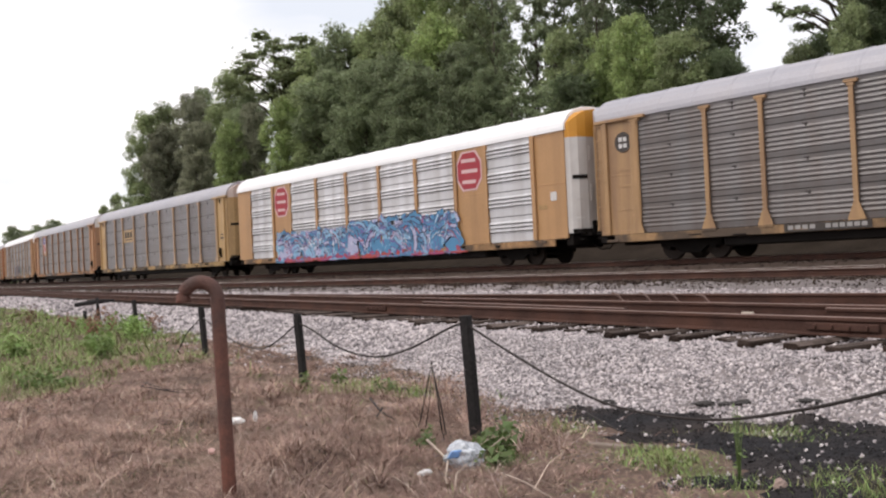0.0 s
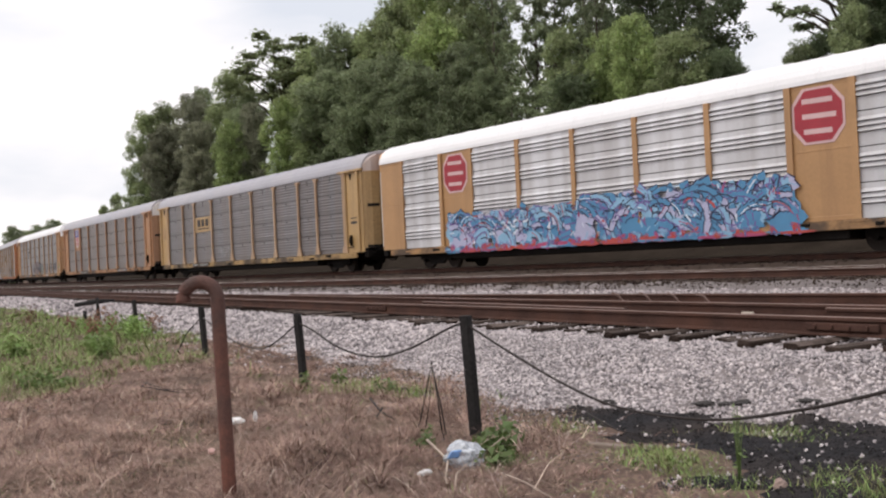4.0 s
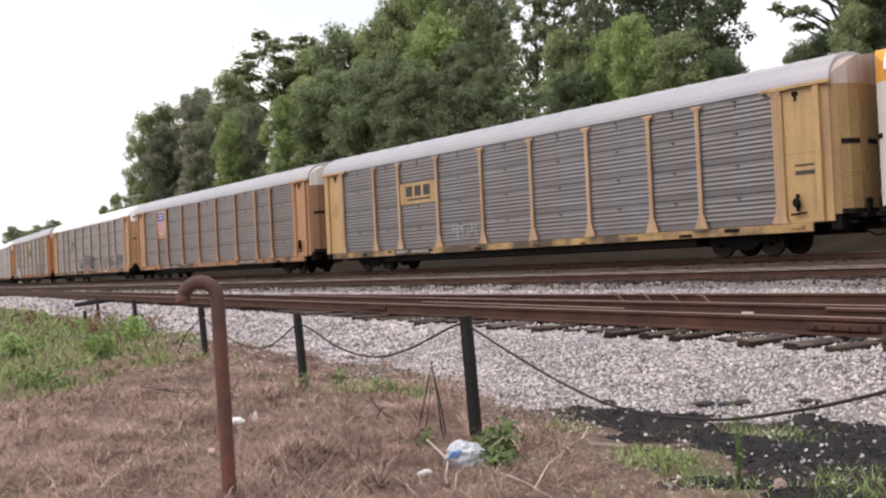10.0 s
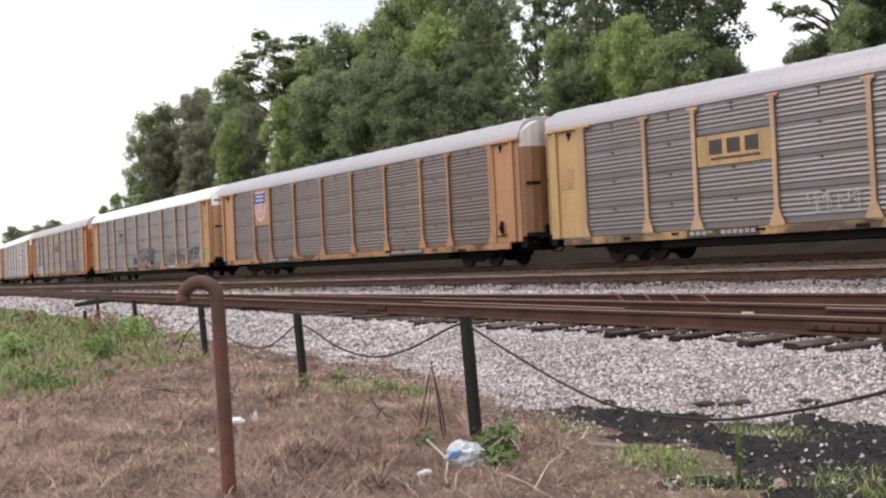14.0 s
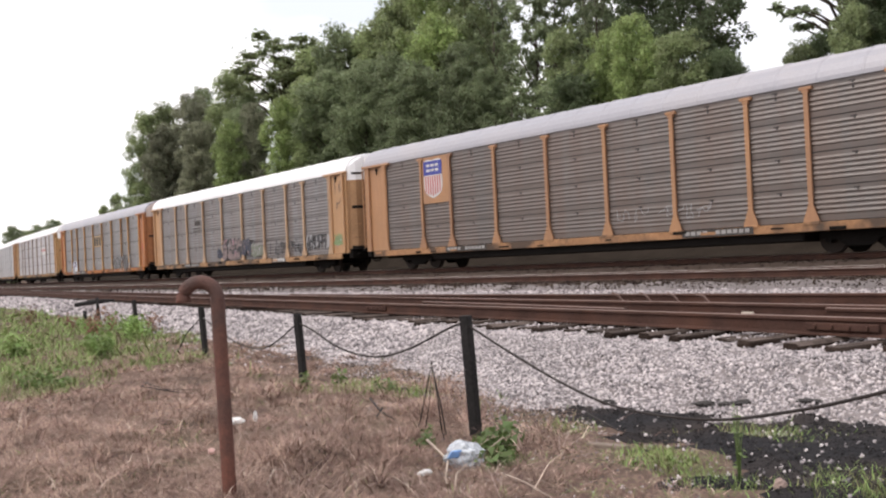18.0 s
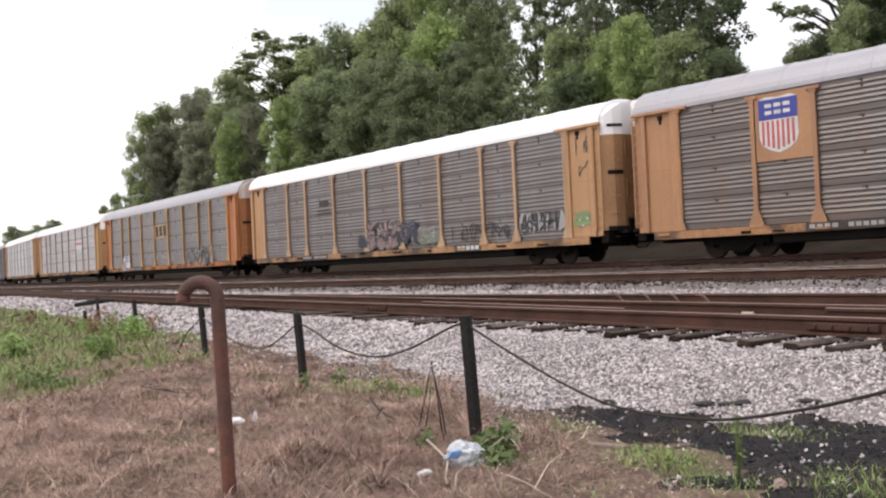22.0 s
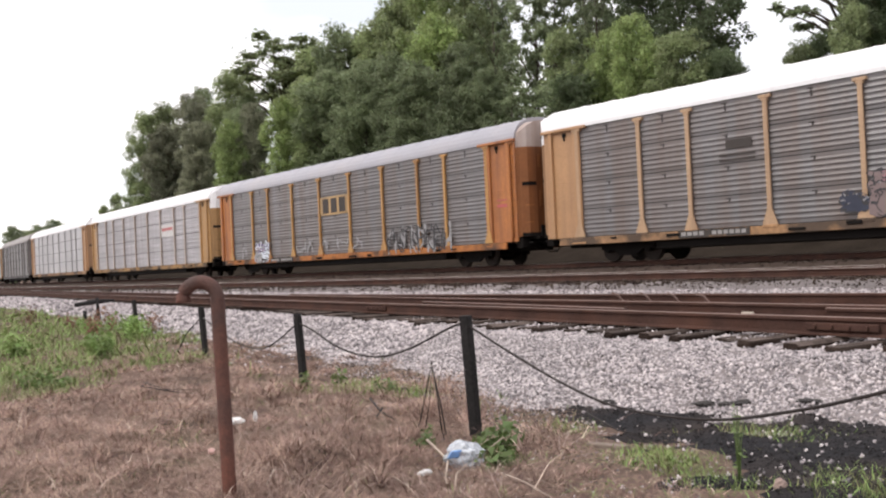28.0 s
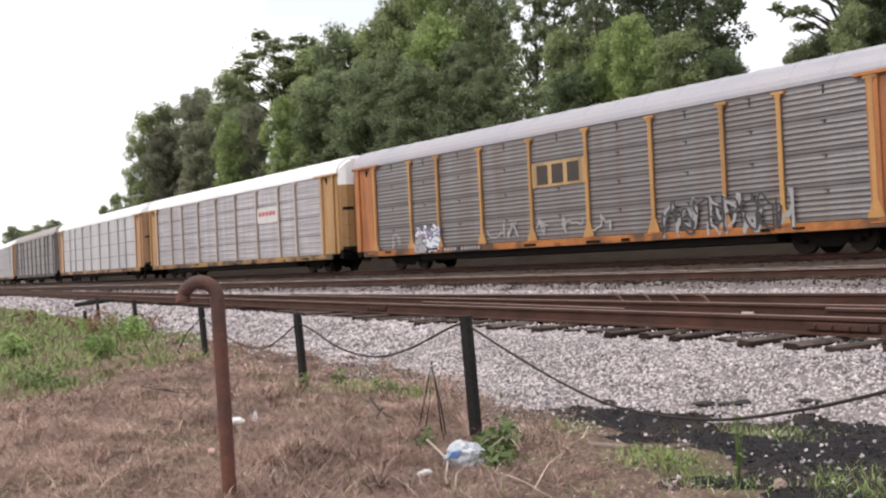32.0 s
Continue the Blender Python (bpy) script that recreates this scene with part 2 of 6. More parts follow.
def spaced(a, b, near, far, focus):
    """coordinates from a to b, fine near focus, coarse far off"""
    out, x = [a], a
    while x < b:
        x += near + (far - near) * min(1.0, max(0.0, (abs(x - focus) - 12) / 120))
        out.append(min(x, b))
    return np.array(out)


ground = new("ground", grid_mesh("ground", np.concatenate([[-3000, -1500, -800], spaced(-500, 300, 0.35, 20, -6), [600, 1500, 3000]]),
             np.concatenate([[-1500, -600, -200, -60], spaced(-20, 140, 0.35, 12, 3), [250, 500, 1200, 3000]]), z_ground, [M_DRY]))
tagged(ground, "uneven soil with dead brown grass and green patches", "ground", kind="structure")


def ballast_pick(c):
    e = c[:, 1] - y_second(c[:, 0])
    return (e > -1.35 + 0.25 * wob(c[:, 0], c[:, 1], 0.9)).astype(int)


def ballast_sheet():
    xs = spaced(-330, 60, 0.22, 6, -6)
    rows = np.concatenate([np.linspace(-6, 3, 46), np.linspace(3.4, 24, 52)])
    X = np.repeat(xs[:, None], len(rows), 1)
    # rows follow the near track in front and the main track behind
    t = np.clip((rows - 3) / 21, 0, 1)[None, :]
    Y0 = y_near(xs)[:, None] + rows[None, :]
    Y1 = (y_main(xs)[:, None] + 5.0) - (24 - rows[None, :])
    Y = Y0 * (1 - t) + Y1 * t
    Z = z_ballast(X, Y)
    V = np.stack([X, Y, Z], -1).reshape(-1, 3)
    ny = len(rows)
    i = np.arange(len(xs) - 1)[:, None] * ny + np.arange(ny - 1)[None, :]
    F = np.stack([i, i + ny, i + ny + 1, i + 1], -1).reshape(-1, 4)
    return mesh_np("ballast", V, F, [M_BALLAST, M_BALLAST_B], ballast_pick(V[F].mean(1)), smooth=True)


ballast = tagged(new("ballast", ballast_sheet()), "light grey crushed stone ballast, brown and oily by the main track", "ballast", kind="structure")



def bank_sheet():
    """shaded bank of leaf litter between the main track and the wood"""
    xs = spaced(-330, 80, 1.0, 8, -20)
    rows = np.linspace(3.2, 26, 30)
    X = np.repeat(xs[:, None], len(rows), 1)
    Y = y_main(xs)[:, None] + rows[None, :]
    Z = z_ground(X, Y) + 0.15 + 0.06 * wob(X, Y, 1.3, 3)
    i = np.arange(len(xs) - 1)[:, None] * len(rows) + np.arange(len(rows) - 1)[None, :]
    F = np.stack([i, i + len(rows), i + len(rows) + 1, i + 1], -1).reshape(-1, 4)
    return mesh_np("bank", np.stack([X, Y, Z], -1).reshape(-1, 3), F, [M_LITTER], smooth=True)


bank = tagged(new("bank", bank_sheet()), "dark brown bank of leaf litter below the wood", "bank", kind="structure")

# ---------------------------------------------------------------- rails and ties
RAIL_PROFILE = [(-0.07, 0), (-0.07, 0.012), (-0.012, 0.03), (-0.010, 0.125), (-0.036, 0.138), (-0.036, 0.165), (-0.028, 0.172), (0.028, 0.172), (0.036, 0.165), (0.036, 0.138), (0.010, 0.125), (0.012, 0.03), (0.07, 0.012), (0.07, 0)]


def rail_mesh(path, head_z):
    """rail section swept along points (x, y); head_z: height of its head"""
    bm = bmesh.new()
    rings = []
    for i, (x, y) in enumerate(path):
        a, b = path[max(i - 1, 0)], path[min(i + 1, len(path) - 1)]
        d = Vector((b[0] - a[0], b[1] - a[1])).normalized()
        nrm = Vector((-d.y, d.x))
        rings.append([bm.verts.new((x + nrm.x * u, y + nrm.y * u, head_z - 0.172 + v)) for u, v in RAIL_PROFILE])
    k = len(RAIL_PROFILE)
    for r0, r1 in zip(rings, rings[1:]):
        for j in range(k):
            f = bm.faces.new((r0[j], r1[j], r1[(j + 1) % k], r0[(j + 1) % k]))
            f.material_index = 1 if 5 <= j <= 7 else 0
    bm.faces.new(rings[0])
    bm.faces.new(rings[-1][::-1])
    bmesh.ops.recalc_face_normals(bm, faces=bm.faces)
    return bm


def path_of(f, x0, x1, step, off):
    out, x = [], x0
    while x <= x1 + 1e-6:
        s = (float(f(x + 0.1)) - float(f(x - 0.1))) / 0.2
        q = 1 / math.hypot(1, s)
        out.append((x - s * q * off, float(f(x)) + q * off))
        x += step
    return out


def tie_mesh(name, length, seed):
    rnd = random.Random(seed)
    bm = bmesh.new()
    box(bm, -0.085, 0.085, -length / 2, length / 2, -0.17, 0.0, bev=0.018)
    for v in bm.verts:
        v.co += Vector((rnd.uniform(-1, 1), rnd.uniform(-1, 1), rnd.uniform(-1, 1))) * 0.014
    me = bpy.data.meshes.new(name)
    bm.to_mesh(me)
    bm.free()
    me.materials.append(M_TIE)
    me.materials.append(M_TIE_TOP)
    for p in me.polygons:
        p.material_index = int(p.normal.z > 0.8)
    return me


def track(name, f, x0, x1, head, label, near_ties):
    tr = tagged(empty(name), label, "railway track", kind="structure")
    for off in (-0.7525, 0.7525):
        part("rail", rail_mesh(path_of(f, x0, x1, 2.0, off), head), [M_RAIL, M_RAILHEAD_RUSTY if head < -0.3 else M_RAILHEAD], tr)
    lo, hi = near_ties
    bm = bmesh.new()
    rnd = random.Random(hash_of(name))
    x = x0
    kinds = [tie_mesh("tie", 2.5, k) for k in range(4)]
    longs = [tie_mesh("tie", 2.62 + 0.12 * (k % 5), k) for k in range(10, 18)]
    while x < x1:
        s = (float(f(x + 0.1)) - float(f(x - 0.1))) / 0.2
        a = math.degrees(math.atan(s)) + rnd.uniform(-1.5, 1.5)
        y = float(f(x)) + rnd.uniform(-0.11, 0.11)
        if lo <= x <= hi:
            ob = part_of("tie", rnd.choice(longs if head < -0.3 and -16 < x else kinds), tr, (x, y, head - 0.178 + rnd.uniform(-0.026, -0.002)), "", a)
        else:
            vs = box(bm, -0.11, 0.11, -1.3, 1.3, -0.17, 0)
            m = pose(x, y, head - 0.178, 0, 0, a)
            for v in vs:
                v.co = m @ v.co
        x += (0.45 if head < -0.3 else 0.53) + rnd.uniform(-0.03, 0.03)
    if len(bm.verts):
        tagged(part("far_ties", bm, M_TIE, tr), kind="stuff")
    else:
        bm.free()
    return tr


def hash_of(text):
    return sum((i + 1) * ord(c) for i, c in enumerate(text))


main_track = track("main_track", y_main, -330, 60, 0.0, "main railway track with worn steel rails on brown ballast", (-60, 10))
second_track = track("second_track", y_second, -330, 60, -0.25, "second railway track with rusty rails on brown ballast", (-60, 10))
near_track = track("near_track", lambda x: float(y_near(x)), -96, 40, -0.39, "rusty siding track on weathered ties in grey ballast", (-45, 6))

# ---------------------------------------------------------------- autorack cars
CAR_PITCH, HALF_W = 28.515, 1.50
POSTS = [-11.83, -9.07, -7.11, -4.33, -1.44, 1.44, 4.33, 7.11, 9.07, 11.83]
CACHE = {}


def panel_profile(kind):
    """(z, outward, dark) of a side panel from the sill to the eave: four sheets with ribs and an open seam between them"""
    z0, z1, n = 0.93, 4.86, 4
    h = (z1 - z0) / n
    ribs = {"louvre": (3, 0.150, 0.075, 0.36), "even": (5, 0.160, 0.019, 0.06), "grouped": (5, 0.143, 0.021, 0.13), "flat": (3, 0.26, 0.014, 0.06)}[kind]
    count, step, deep, start = ribs
    out = [(z0, 0.0, False)]
    for g in range(n):
        b = z0 + g * h
        if g:
            out += [(b - 0.016, 0.0, True), (b - 0.014, -0.03, True), (b + 0.014, -0.03, True), (b + 0.016, 0.0, False)]
        for r in range(count):
            c = b + start * h + 0.05 + r * step
            w = min(step * 0.72, 0.105)
            if kind == "louvre":
                # dark groove that paints in the shadow below each louvre rib
                out += [(c - 0.016, 0.0, True), (c - 0.014, -0.03, True)]
                out += [(c, 0.0, False), (c + 0.016, deep, False), (c + 0.112, 0.0, False)]
            else:
                out += [(c, 0.0, False), (c + w * 0.25, deep, False), (c + w * 0.5, deep, False), (c + w, 0.0, False)]
    out.append((z1, 0.0, False))
    return out


def panel_mesh(kind, width, material):
    key = (kind, round(width, 3), material.name)
    if key in CACHE:
        return CACHE[key]
    bm = bmesh.new()
    prof = panel_profile(kind)
    h = width / 2
    a = [bm.verts.new((-h, -o, z)) for z, o, d in prof]
    b = [bm.verts.new((h, -o, z)) for z, o, d in prof]
    c = [bm.verts.new((-h, 0.04, z)) for z in (prof[0][0], prof[-1][0])]
    d = [bm.verts.new((h, 0.04, z)) for z in (prof[0][0], prof[-1][0])]
    for i in range(len(prof) - 1):
        f = bm.faces.new((a[i], b[i], b[i + 1], a[i + 1]))
        f.material_index = int(prof[i][2])
    bm.faces.new((c[0], c[1], d[1], d[0]))
    bm.faces.new((a[-1], b[-1], d[1], c[1]))
    bm.faces.new((a[0], c[0], d[0], b[0]))
    # small dark hold-down clips under each seam
    if kind in ("even", "grouped"):
        for g in range(1, 5):
            z = 0.93 + g * 0.9825 - 0.10
            drop = 0.24 if g == 4 else 0.10
            box(bm, -0.03, 0.03, -0.02, 0.0, z - drop, z, mi=1)
            box(bm, -0.12, 0.05, -0.024, 0.0, z - 0.012, z + 0.018, mi=1)
    me = bpy.data.meshes.new("side_panel")
    bm.to_mesh(me)
    bm.free()
    me.materials.append(material)
    me.materials.append(M_SEAM_SHADE)
    CACHE[key] = me
    return me


def solid_mesh(width, material):
    """a flat riveted plate of the car's side"""
    key = ("solid", round(width, 3), material.name)
    if key in CACHE:
        return CACHE[key]
    bm = bmesh.new()
    h = width / 2
    prof = [(0.92, -0.04), (0.92, 0.020), (1.05, 0.020), (1.06, 0.012), (2.92, 0.012), (2.925, 0.020), (2.97, 0.020), (2.975, 0.012), (4.74, 0.012), (4.75, 0.020), (4.87, 0.020), (4.87, -0.04)]
    a = [bm.verts.new((-h, -o, z)) for z, o in prof]
    b = [bm.verts.new((h, -o, z)) for z, o in prof]
    for i in range(len(prof)):
        j = (i + 1) % len(prof)
        bm.faces.new((a[i], b[i], b[j], a[j]))
    bm.faces.new(a[::-1])
    bm.faces.new(b)
    bmesh.ops.recalc_face_normals(bm, faces=bm.faces)
    me = bpy.data.meshes.new("end_panel")
    bm.to_mesh(me)
    bm.free()
    me.materials.append(material)
    CACHE[key] = me
    return me


def post_mesh(material, flare=0.24, thin=0.07):
    key = ("post", material.name, flare, thin)
    if key in CACHE:
        return CACHE[key]
    bm = bmesh.new()
    # a channel with a flared foot and a cap plate
    prof = [(0.92, flare), (0.98, flare), (1.42, thin), (4.66, thin)]
    for y0, y1, grow in ((-0.10, -0.085, 1.0), (-0.085, 0.0, 0.72)):
        left = [bm.verts.new((-w * grow, y0, z)) for z, w in prof]
        right = [bm.verts.new((w * grow, y0, z)) for z, w in prof]
        left2 = [bm.verts.new((-w * grow, y1, z)) for z, w in prof]
        right2 = [bm.verts.new((w * grow, y1, z)) for z, w in prof]
        for i in range(len(prof) - 1):
            bm.faces.new((left[i], right[i], right[i + 1], left[i + 1]))
            bm.faces.new((left2[i], left[i], left[i + 1], left2[i + 1]))
            bm.faces.new((right[i], right2[i], right2[i + 1], right[i + 1]))
    if flare > thin:
        box(bm, -0.20, 0.20, -0.115, 0.0, 4.70, 4.80, bev=0.01)
        box(bm, -0.10, 0.10, -0.11, 0.0, 4.62, 4.70)
    else:
        box(bm, -thin, thin, -0.10, 0.0, 4.66, 4.85)
    me = bpy.data.meshes.new("side_post")
    bm.to_mesh(me)
    bm.free()
    me.materials.append(material)
    CACHE[key] = me
    return me


ROOF_ARC = [(-1.56, 4.86), (-1.55, 4.98), (-1.50, 5.14), (-1.38, 5.34), (-1.17, 5.53), (-0.88, 5.67), (-0.5, 5.76), (0, 5.79),
            (0.5, 5.76), (0.88, 5.67), (1.17, 5.53), (1.38, 5.34), (1.50, 5.14), (1.55, 4.98), (1.56, 4.86)]


def roof_bm():
    bm = bmesh.new()
    xs, x = [], -13.52
    while x < 13.52 - 1e-3:
        xs += [(x, 0.0), (x + 1.235, 0.0), (x + 1.255, 0.018), (x + 1.33, 0.018)]
        x += 27.04 / 20
    xs.append((13.52, 0.0))
    rings = []
    for x, up in xs:
        rings.append([bm.verts.new((x, y * (1 + up * 0.3), z + up * (0.2 + 0.8 * (z - 4.86) / 0.93))) for y, z in ROOF_ARC])
    for r0, r1 in zip(rings, rings[1:]):
        for j in range(len(ROOF_ARC) - 1):
            f = bm.faces.new((r0[j], r0[j + 1], r1[j + 1], r1[j]))
            f.smooth = False
    bm.faces.new(rings[0])
    bm.faces.new(rings[-1][::-1])
    low0, low1 = rings[0], rings[-1]
    bm.faces.new((low0[0], low1[0], low1[-1], low0[-1]))
    bmesh.ops.recalc_face_normals(bm, faces=bm.faces)
    return bm


def end_door_bm(sign, split):
    """the radial end doors: bulged, with a dark slot, split in colour at the roof line"""
    bm = bmesh.new()
    prof = [(-1.48, 13.47), (-1.42, 13.66), (-1.22, 13.88), (-0.9, 14.00), (-0.03, 14.05), (-0.028, 14.00), (0.028, 14.00), (0.03, 14.05), (0.9, 14.00), (1.22, 13.88), (1.42, 13.66), (1.48, 13.47)]

    def top(y):
        y = abs(y)
        pts = [(0, 5.66), (0.5, 5.63), (0.88, 5.55), (1.17, 5.41), (1.38, 5.22), (1.5, 5.02)]
        for (a, za), (b, zb) in zip(pts, pts[1:]):
            if a <= y <= b:
                return za + (zb - za) * (y - a) / (b - a)
        return 5.0

    zs = [lambda y: 1.10, lambda y: split, lambda y: top(y)]
    rows = [[bm.verts.new((sign * x, y, zf(y))) for y, x in prof] for zf in zs]
    for k, (r0, r1) in enumerate(zip(rows, rows[1:])):
        for j in range(len(prof) - 1):
            f = bm.faces.new((r0[j], r0[j + 1], r1[j + 1], r1[j]))
            f.material_index = k
    cap = [bm.verts.new((sign * 13.2, y, top(y))) for y, x in prof]
    for j in range(len(prof) - 1):
        f = bm.faces.new((rows[2][j], rows[2][j + 1], cap[j + 1], cap[j]))
        f.material_index = 1
    cap = [bm.verts.new((sign * 13.2, y, 1.10)) for y, x in prof]
    for j in range(len(prof) - 1):
        bm.faces.new((rows[0][j], rows[0][j + 1], cap[j + 1], cap[j]))
    bmesh.ops.recalc_face_normals(bm, faces=bm.faces)
    return bm


DOOR_CURVE = [(-1.48, 13.47), (-1.42, 13.66), (-1.22, 13.88), (-0.9, 14.00), (-0.03, 14.05), (0.03, 14.05), (0.9, 14.00), (1.22, 13.88), (1.42, 13.66), (1.48, 13.47)]


def door_strip(sign, y0, y1, z0, z1, proud=0.02):
    """a thin bar bent round the curved end door"""
    bm = bmesh.new()
    ys = [y0] + [y for y, x in DOOR_CURVE if y0 < y < y1] + [y1]
    rows = []
    for y in ys:
        for (ya, xa), (yb, xb) in zip(DOOR_CURVE, DOOR_CURVE[1:]):
            if ya <= y <= yb:
                x = xa + (xb - xa) * (y - ya) / (yb - ya)
        rows.append([bm.verts.new((sign * (x + d), y - 0.5 * d * (y < -1.0), z)) for d, z in ((-0.01, z0), (proud, z0), (proud, z1), (-0.01, z1))])
    for a, b in zip(rows, rows[1:]):
        for k in range(4):
            bm.faces.new((a[k], a[(k + 1) % 4], b[(k + 1) % 4], b[k]))
    bm.faces.new(rows[0])
    bm.faces.new(rows[-1][::-1])
    bmesh.ops.recalc_face_normals(bm, faces=bm.faces)
    return bm


def ladder(sign, paint, car):
    """two stiles with rungs between them"""
    bm = bmesh.new()
    for x in (13.24, 13.56):
        box(bm, sign * x - 0.02, sign * x + 0.02, -1.60, -1.55, 1.10, 4.75)
    box(bm, min(sign * 13.24, sign * 13.56), max(sign * 13.24, sign * 13.56), -1.597, -1.553, 4.71, 4.75)
    lad = part("ladder", bm, paint, car)
    for k in range(10):
        z = 1.25 + k * 0.33
        bm = bmesh.new()
        box(bm, min(sign * 13.26, sign * 13.54), max(sign * 13.26, sign * 13.54), -1.585, -1.56, z, z + 0.03)
        part("rung", bm, paint, lad)


def truck_meshes():
    if "truck" in CACHE:
        return CACHE["truck"]
    bm = bmesh.new()
    for s in (-1, 1):
        y = s * 0.99
        # cast side frame: arch bar with two pedestals
        pts = [(-1.18, 0.42), (-1.18, 0.60), (-0.75, 0.66), (-0.42, 0.78), (0.42, 0.78), (0.75, 0.66), (1.18, 0.60), (1.18, 0.42), (0.62, 0.40), (0.36, 0.20), (-0.36, 0.20), (-0.62, 0.40)]
        a = [bm.verts.new((x, y - 0.07, z)) for x, z in pts]
        b = [bm.verts.new((x, y + 0.07, z)) for x, z in pts]
        bm.faces.new(a)
        bm.faces.new(b[::-1])
        for i in range(len(pts)):
            j = (i + 1) % len(pts)
            bm.faces.new((a[i], b[i], b[j], a[j]))
        for x in (-0.15, 0, 0.15):
            tube(bm, [(x, y - s * 0.0, 0.30), (x, y, 0.62)], 0.055, 6)
        for x in (-0.88, 0.88):
            tube(bm, [(x, y - 0.11, 0.42), (x, y + 0.11, 0.42)], 0.11, 8)
    box(bm, -0.20, 0.20, -0.95, 0.95, 0.48, 0.72, bev=0.02)
    bmesh.ops.recalc_face_normals(bm, faces=bm.faces)
    tm = bpy.data.meshes.new("truck_frame")
    bm.to_mesh(tm)
    bm.free()
    tm.materials.append(M_BLACK)
    bm = bmesh.new()
    tube(bm, [(0, -0.92, 0), (0, 0.92, 0)], 0.075, 8)
    for s in (-1, 1):
        for y0, y1, r0, r1 in ((0.69, 0.72, 0.455, 0.455), (0.72, 0.82, 0.42, 0.415)):
            tube(bm, [(0, s * y0, 0), (0, s * y1, 0)], [r0, r1], 20)
        tube(bm, [(0, s * 0.80, 0), (0, s * 0.86, 0)], [0.14, 0.12], 10)
        for k in range(3):
            a = k * math.tau / 3
            tube(bm, [(0.26 * math.cos(a), s * 0.815, 0.26 * math.sin(a)), (0.26 * math.cos(a), s * 0.832, 0.26 * math.sin(a))], 0.05, 8)
    wm = bpy.data.meshes.new("wheelset")
    bm.to_mesh(wm)
    bm.free()
    wm.materials.append(M_WHEEL)
    CACHE["truck"] = (tm, wm)
    return CACHE["truck"]


def plate(name, parent, x0, x1, z0, z1, material, label="", proud=0.06, th=0.012):
    bm = bmesh.new()
    box(bm, x0, x1, -HALF_W - proud - th, -HALF_W - proud, z0, z1, bev=0.004)
    return part(name, bm, material, parent, label)


# panel seams and clips, and the painted shadow under louvre ribs
M_SEAM_SHADE = mat("dark_seam_and_rib_shade", (0.05, 0.042, 0.04), 0.8, var=0.3)
CARS = []


def sill_paint(paint):
    """the same paint, scraped and dirty"""
    key = ("sill", paint.name)
    if key not in CACHE:
        base = [n for n in paint.node_tree.nodes if n.bl_idname == "ShaderNodeHueSaturation"][0].inputs["Color"].default_value
        CACHE[key] = mat("scraped_" + paint.name, tuple(0.88 * c for c in base[:3]), 0.7, var=0.35, scale=0.8, fine=9, bump=0.3, stain=((0.050, 0.037, 0.030), 0.88), thresh=0.515, ramp=0.07)
    return CACHE[key]


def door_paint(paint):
    """the same paint, darkened for the shade on the car ends, under streaked road grime and rust"""
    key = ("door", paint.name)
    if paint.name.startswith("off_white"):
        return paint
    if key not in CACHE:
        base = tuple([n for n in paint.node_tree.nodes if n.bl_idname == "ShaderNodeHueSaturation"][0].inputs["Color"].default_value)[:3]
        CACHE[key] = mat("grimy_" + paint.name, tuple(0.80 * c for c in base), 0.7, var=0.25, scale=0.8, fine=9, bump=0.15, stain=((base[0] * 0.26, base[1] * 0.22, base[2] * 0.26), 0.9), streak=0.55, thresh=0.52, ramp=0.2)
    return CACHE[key]


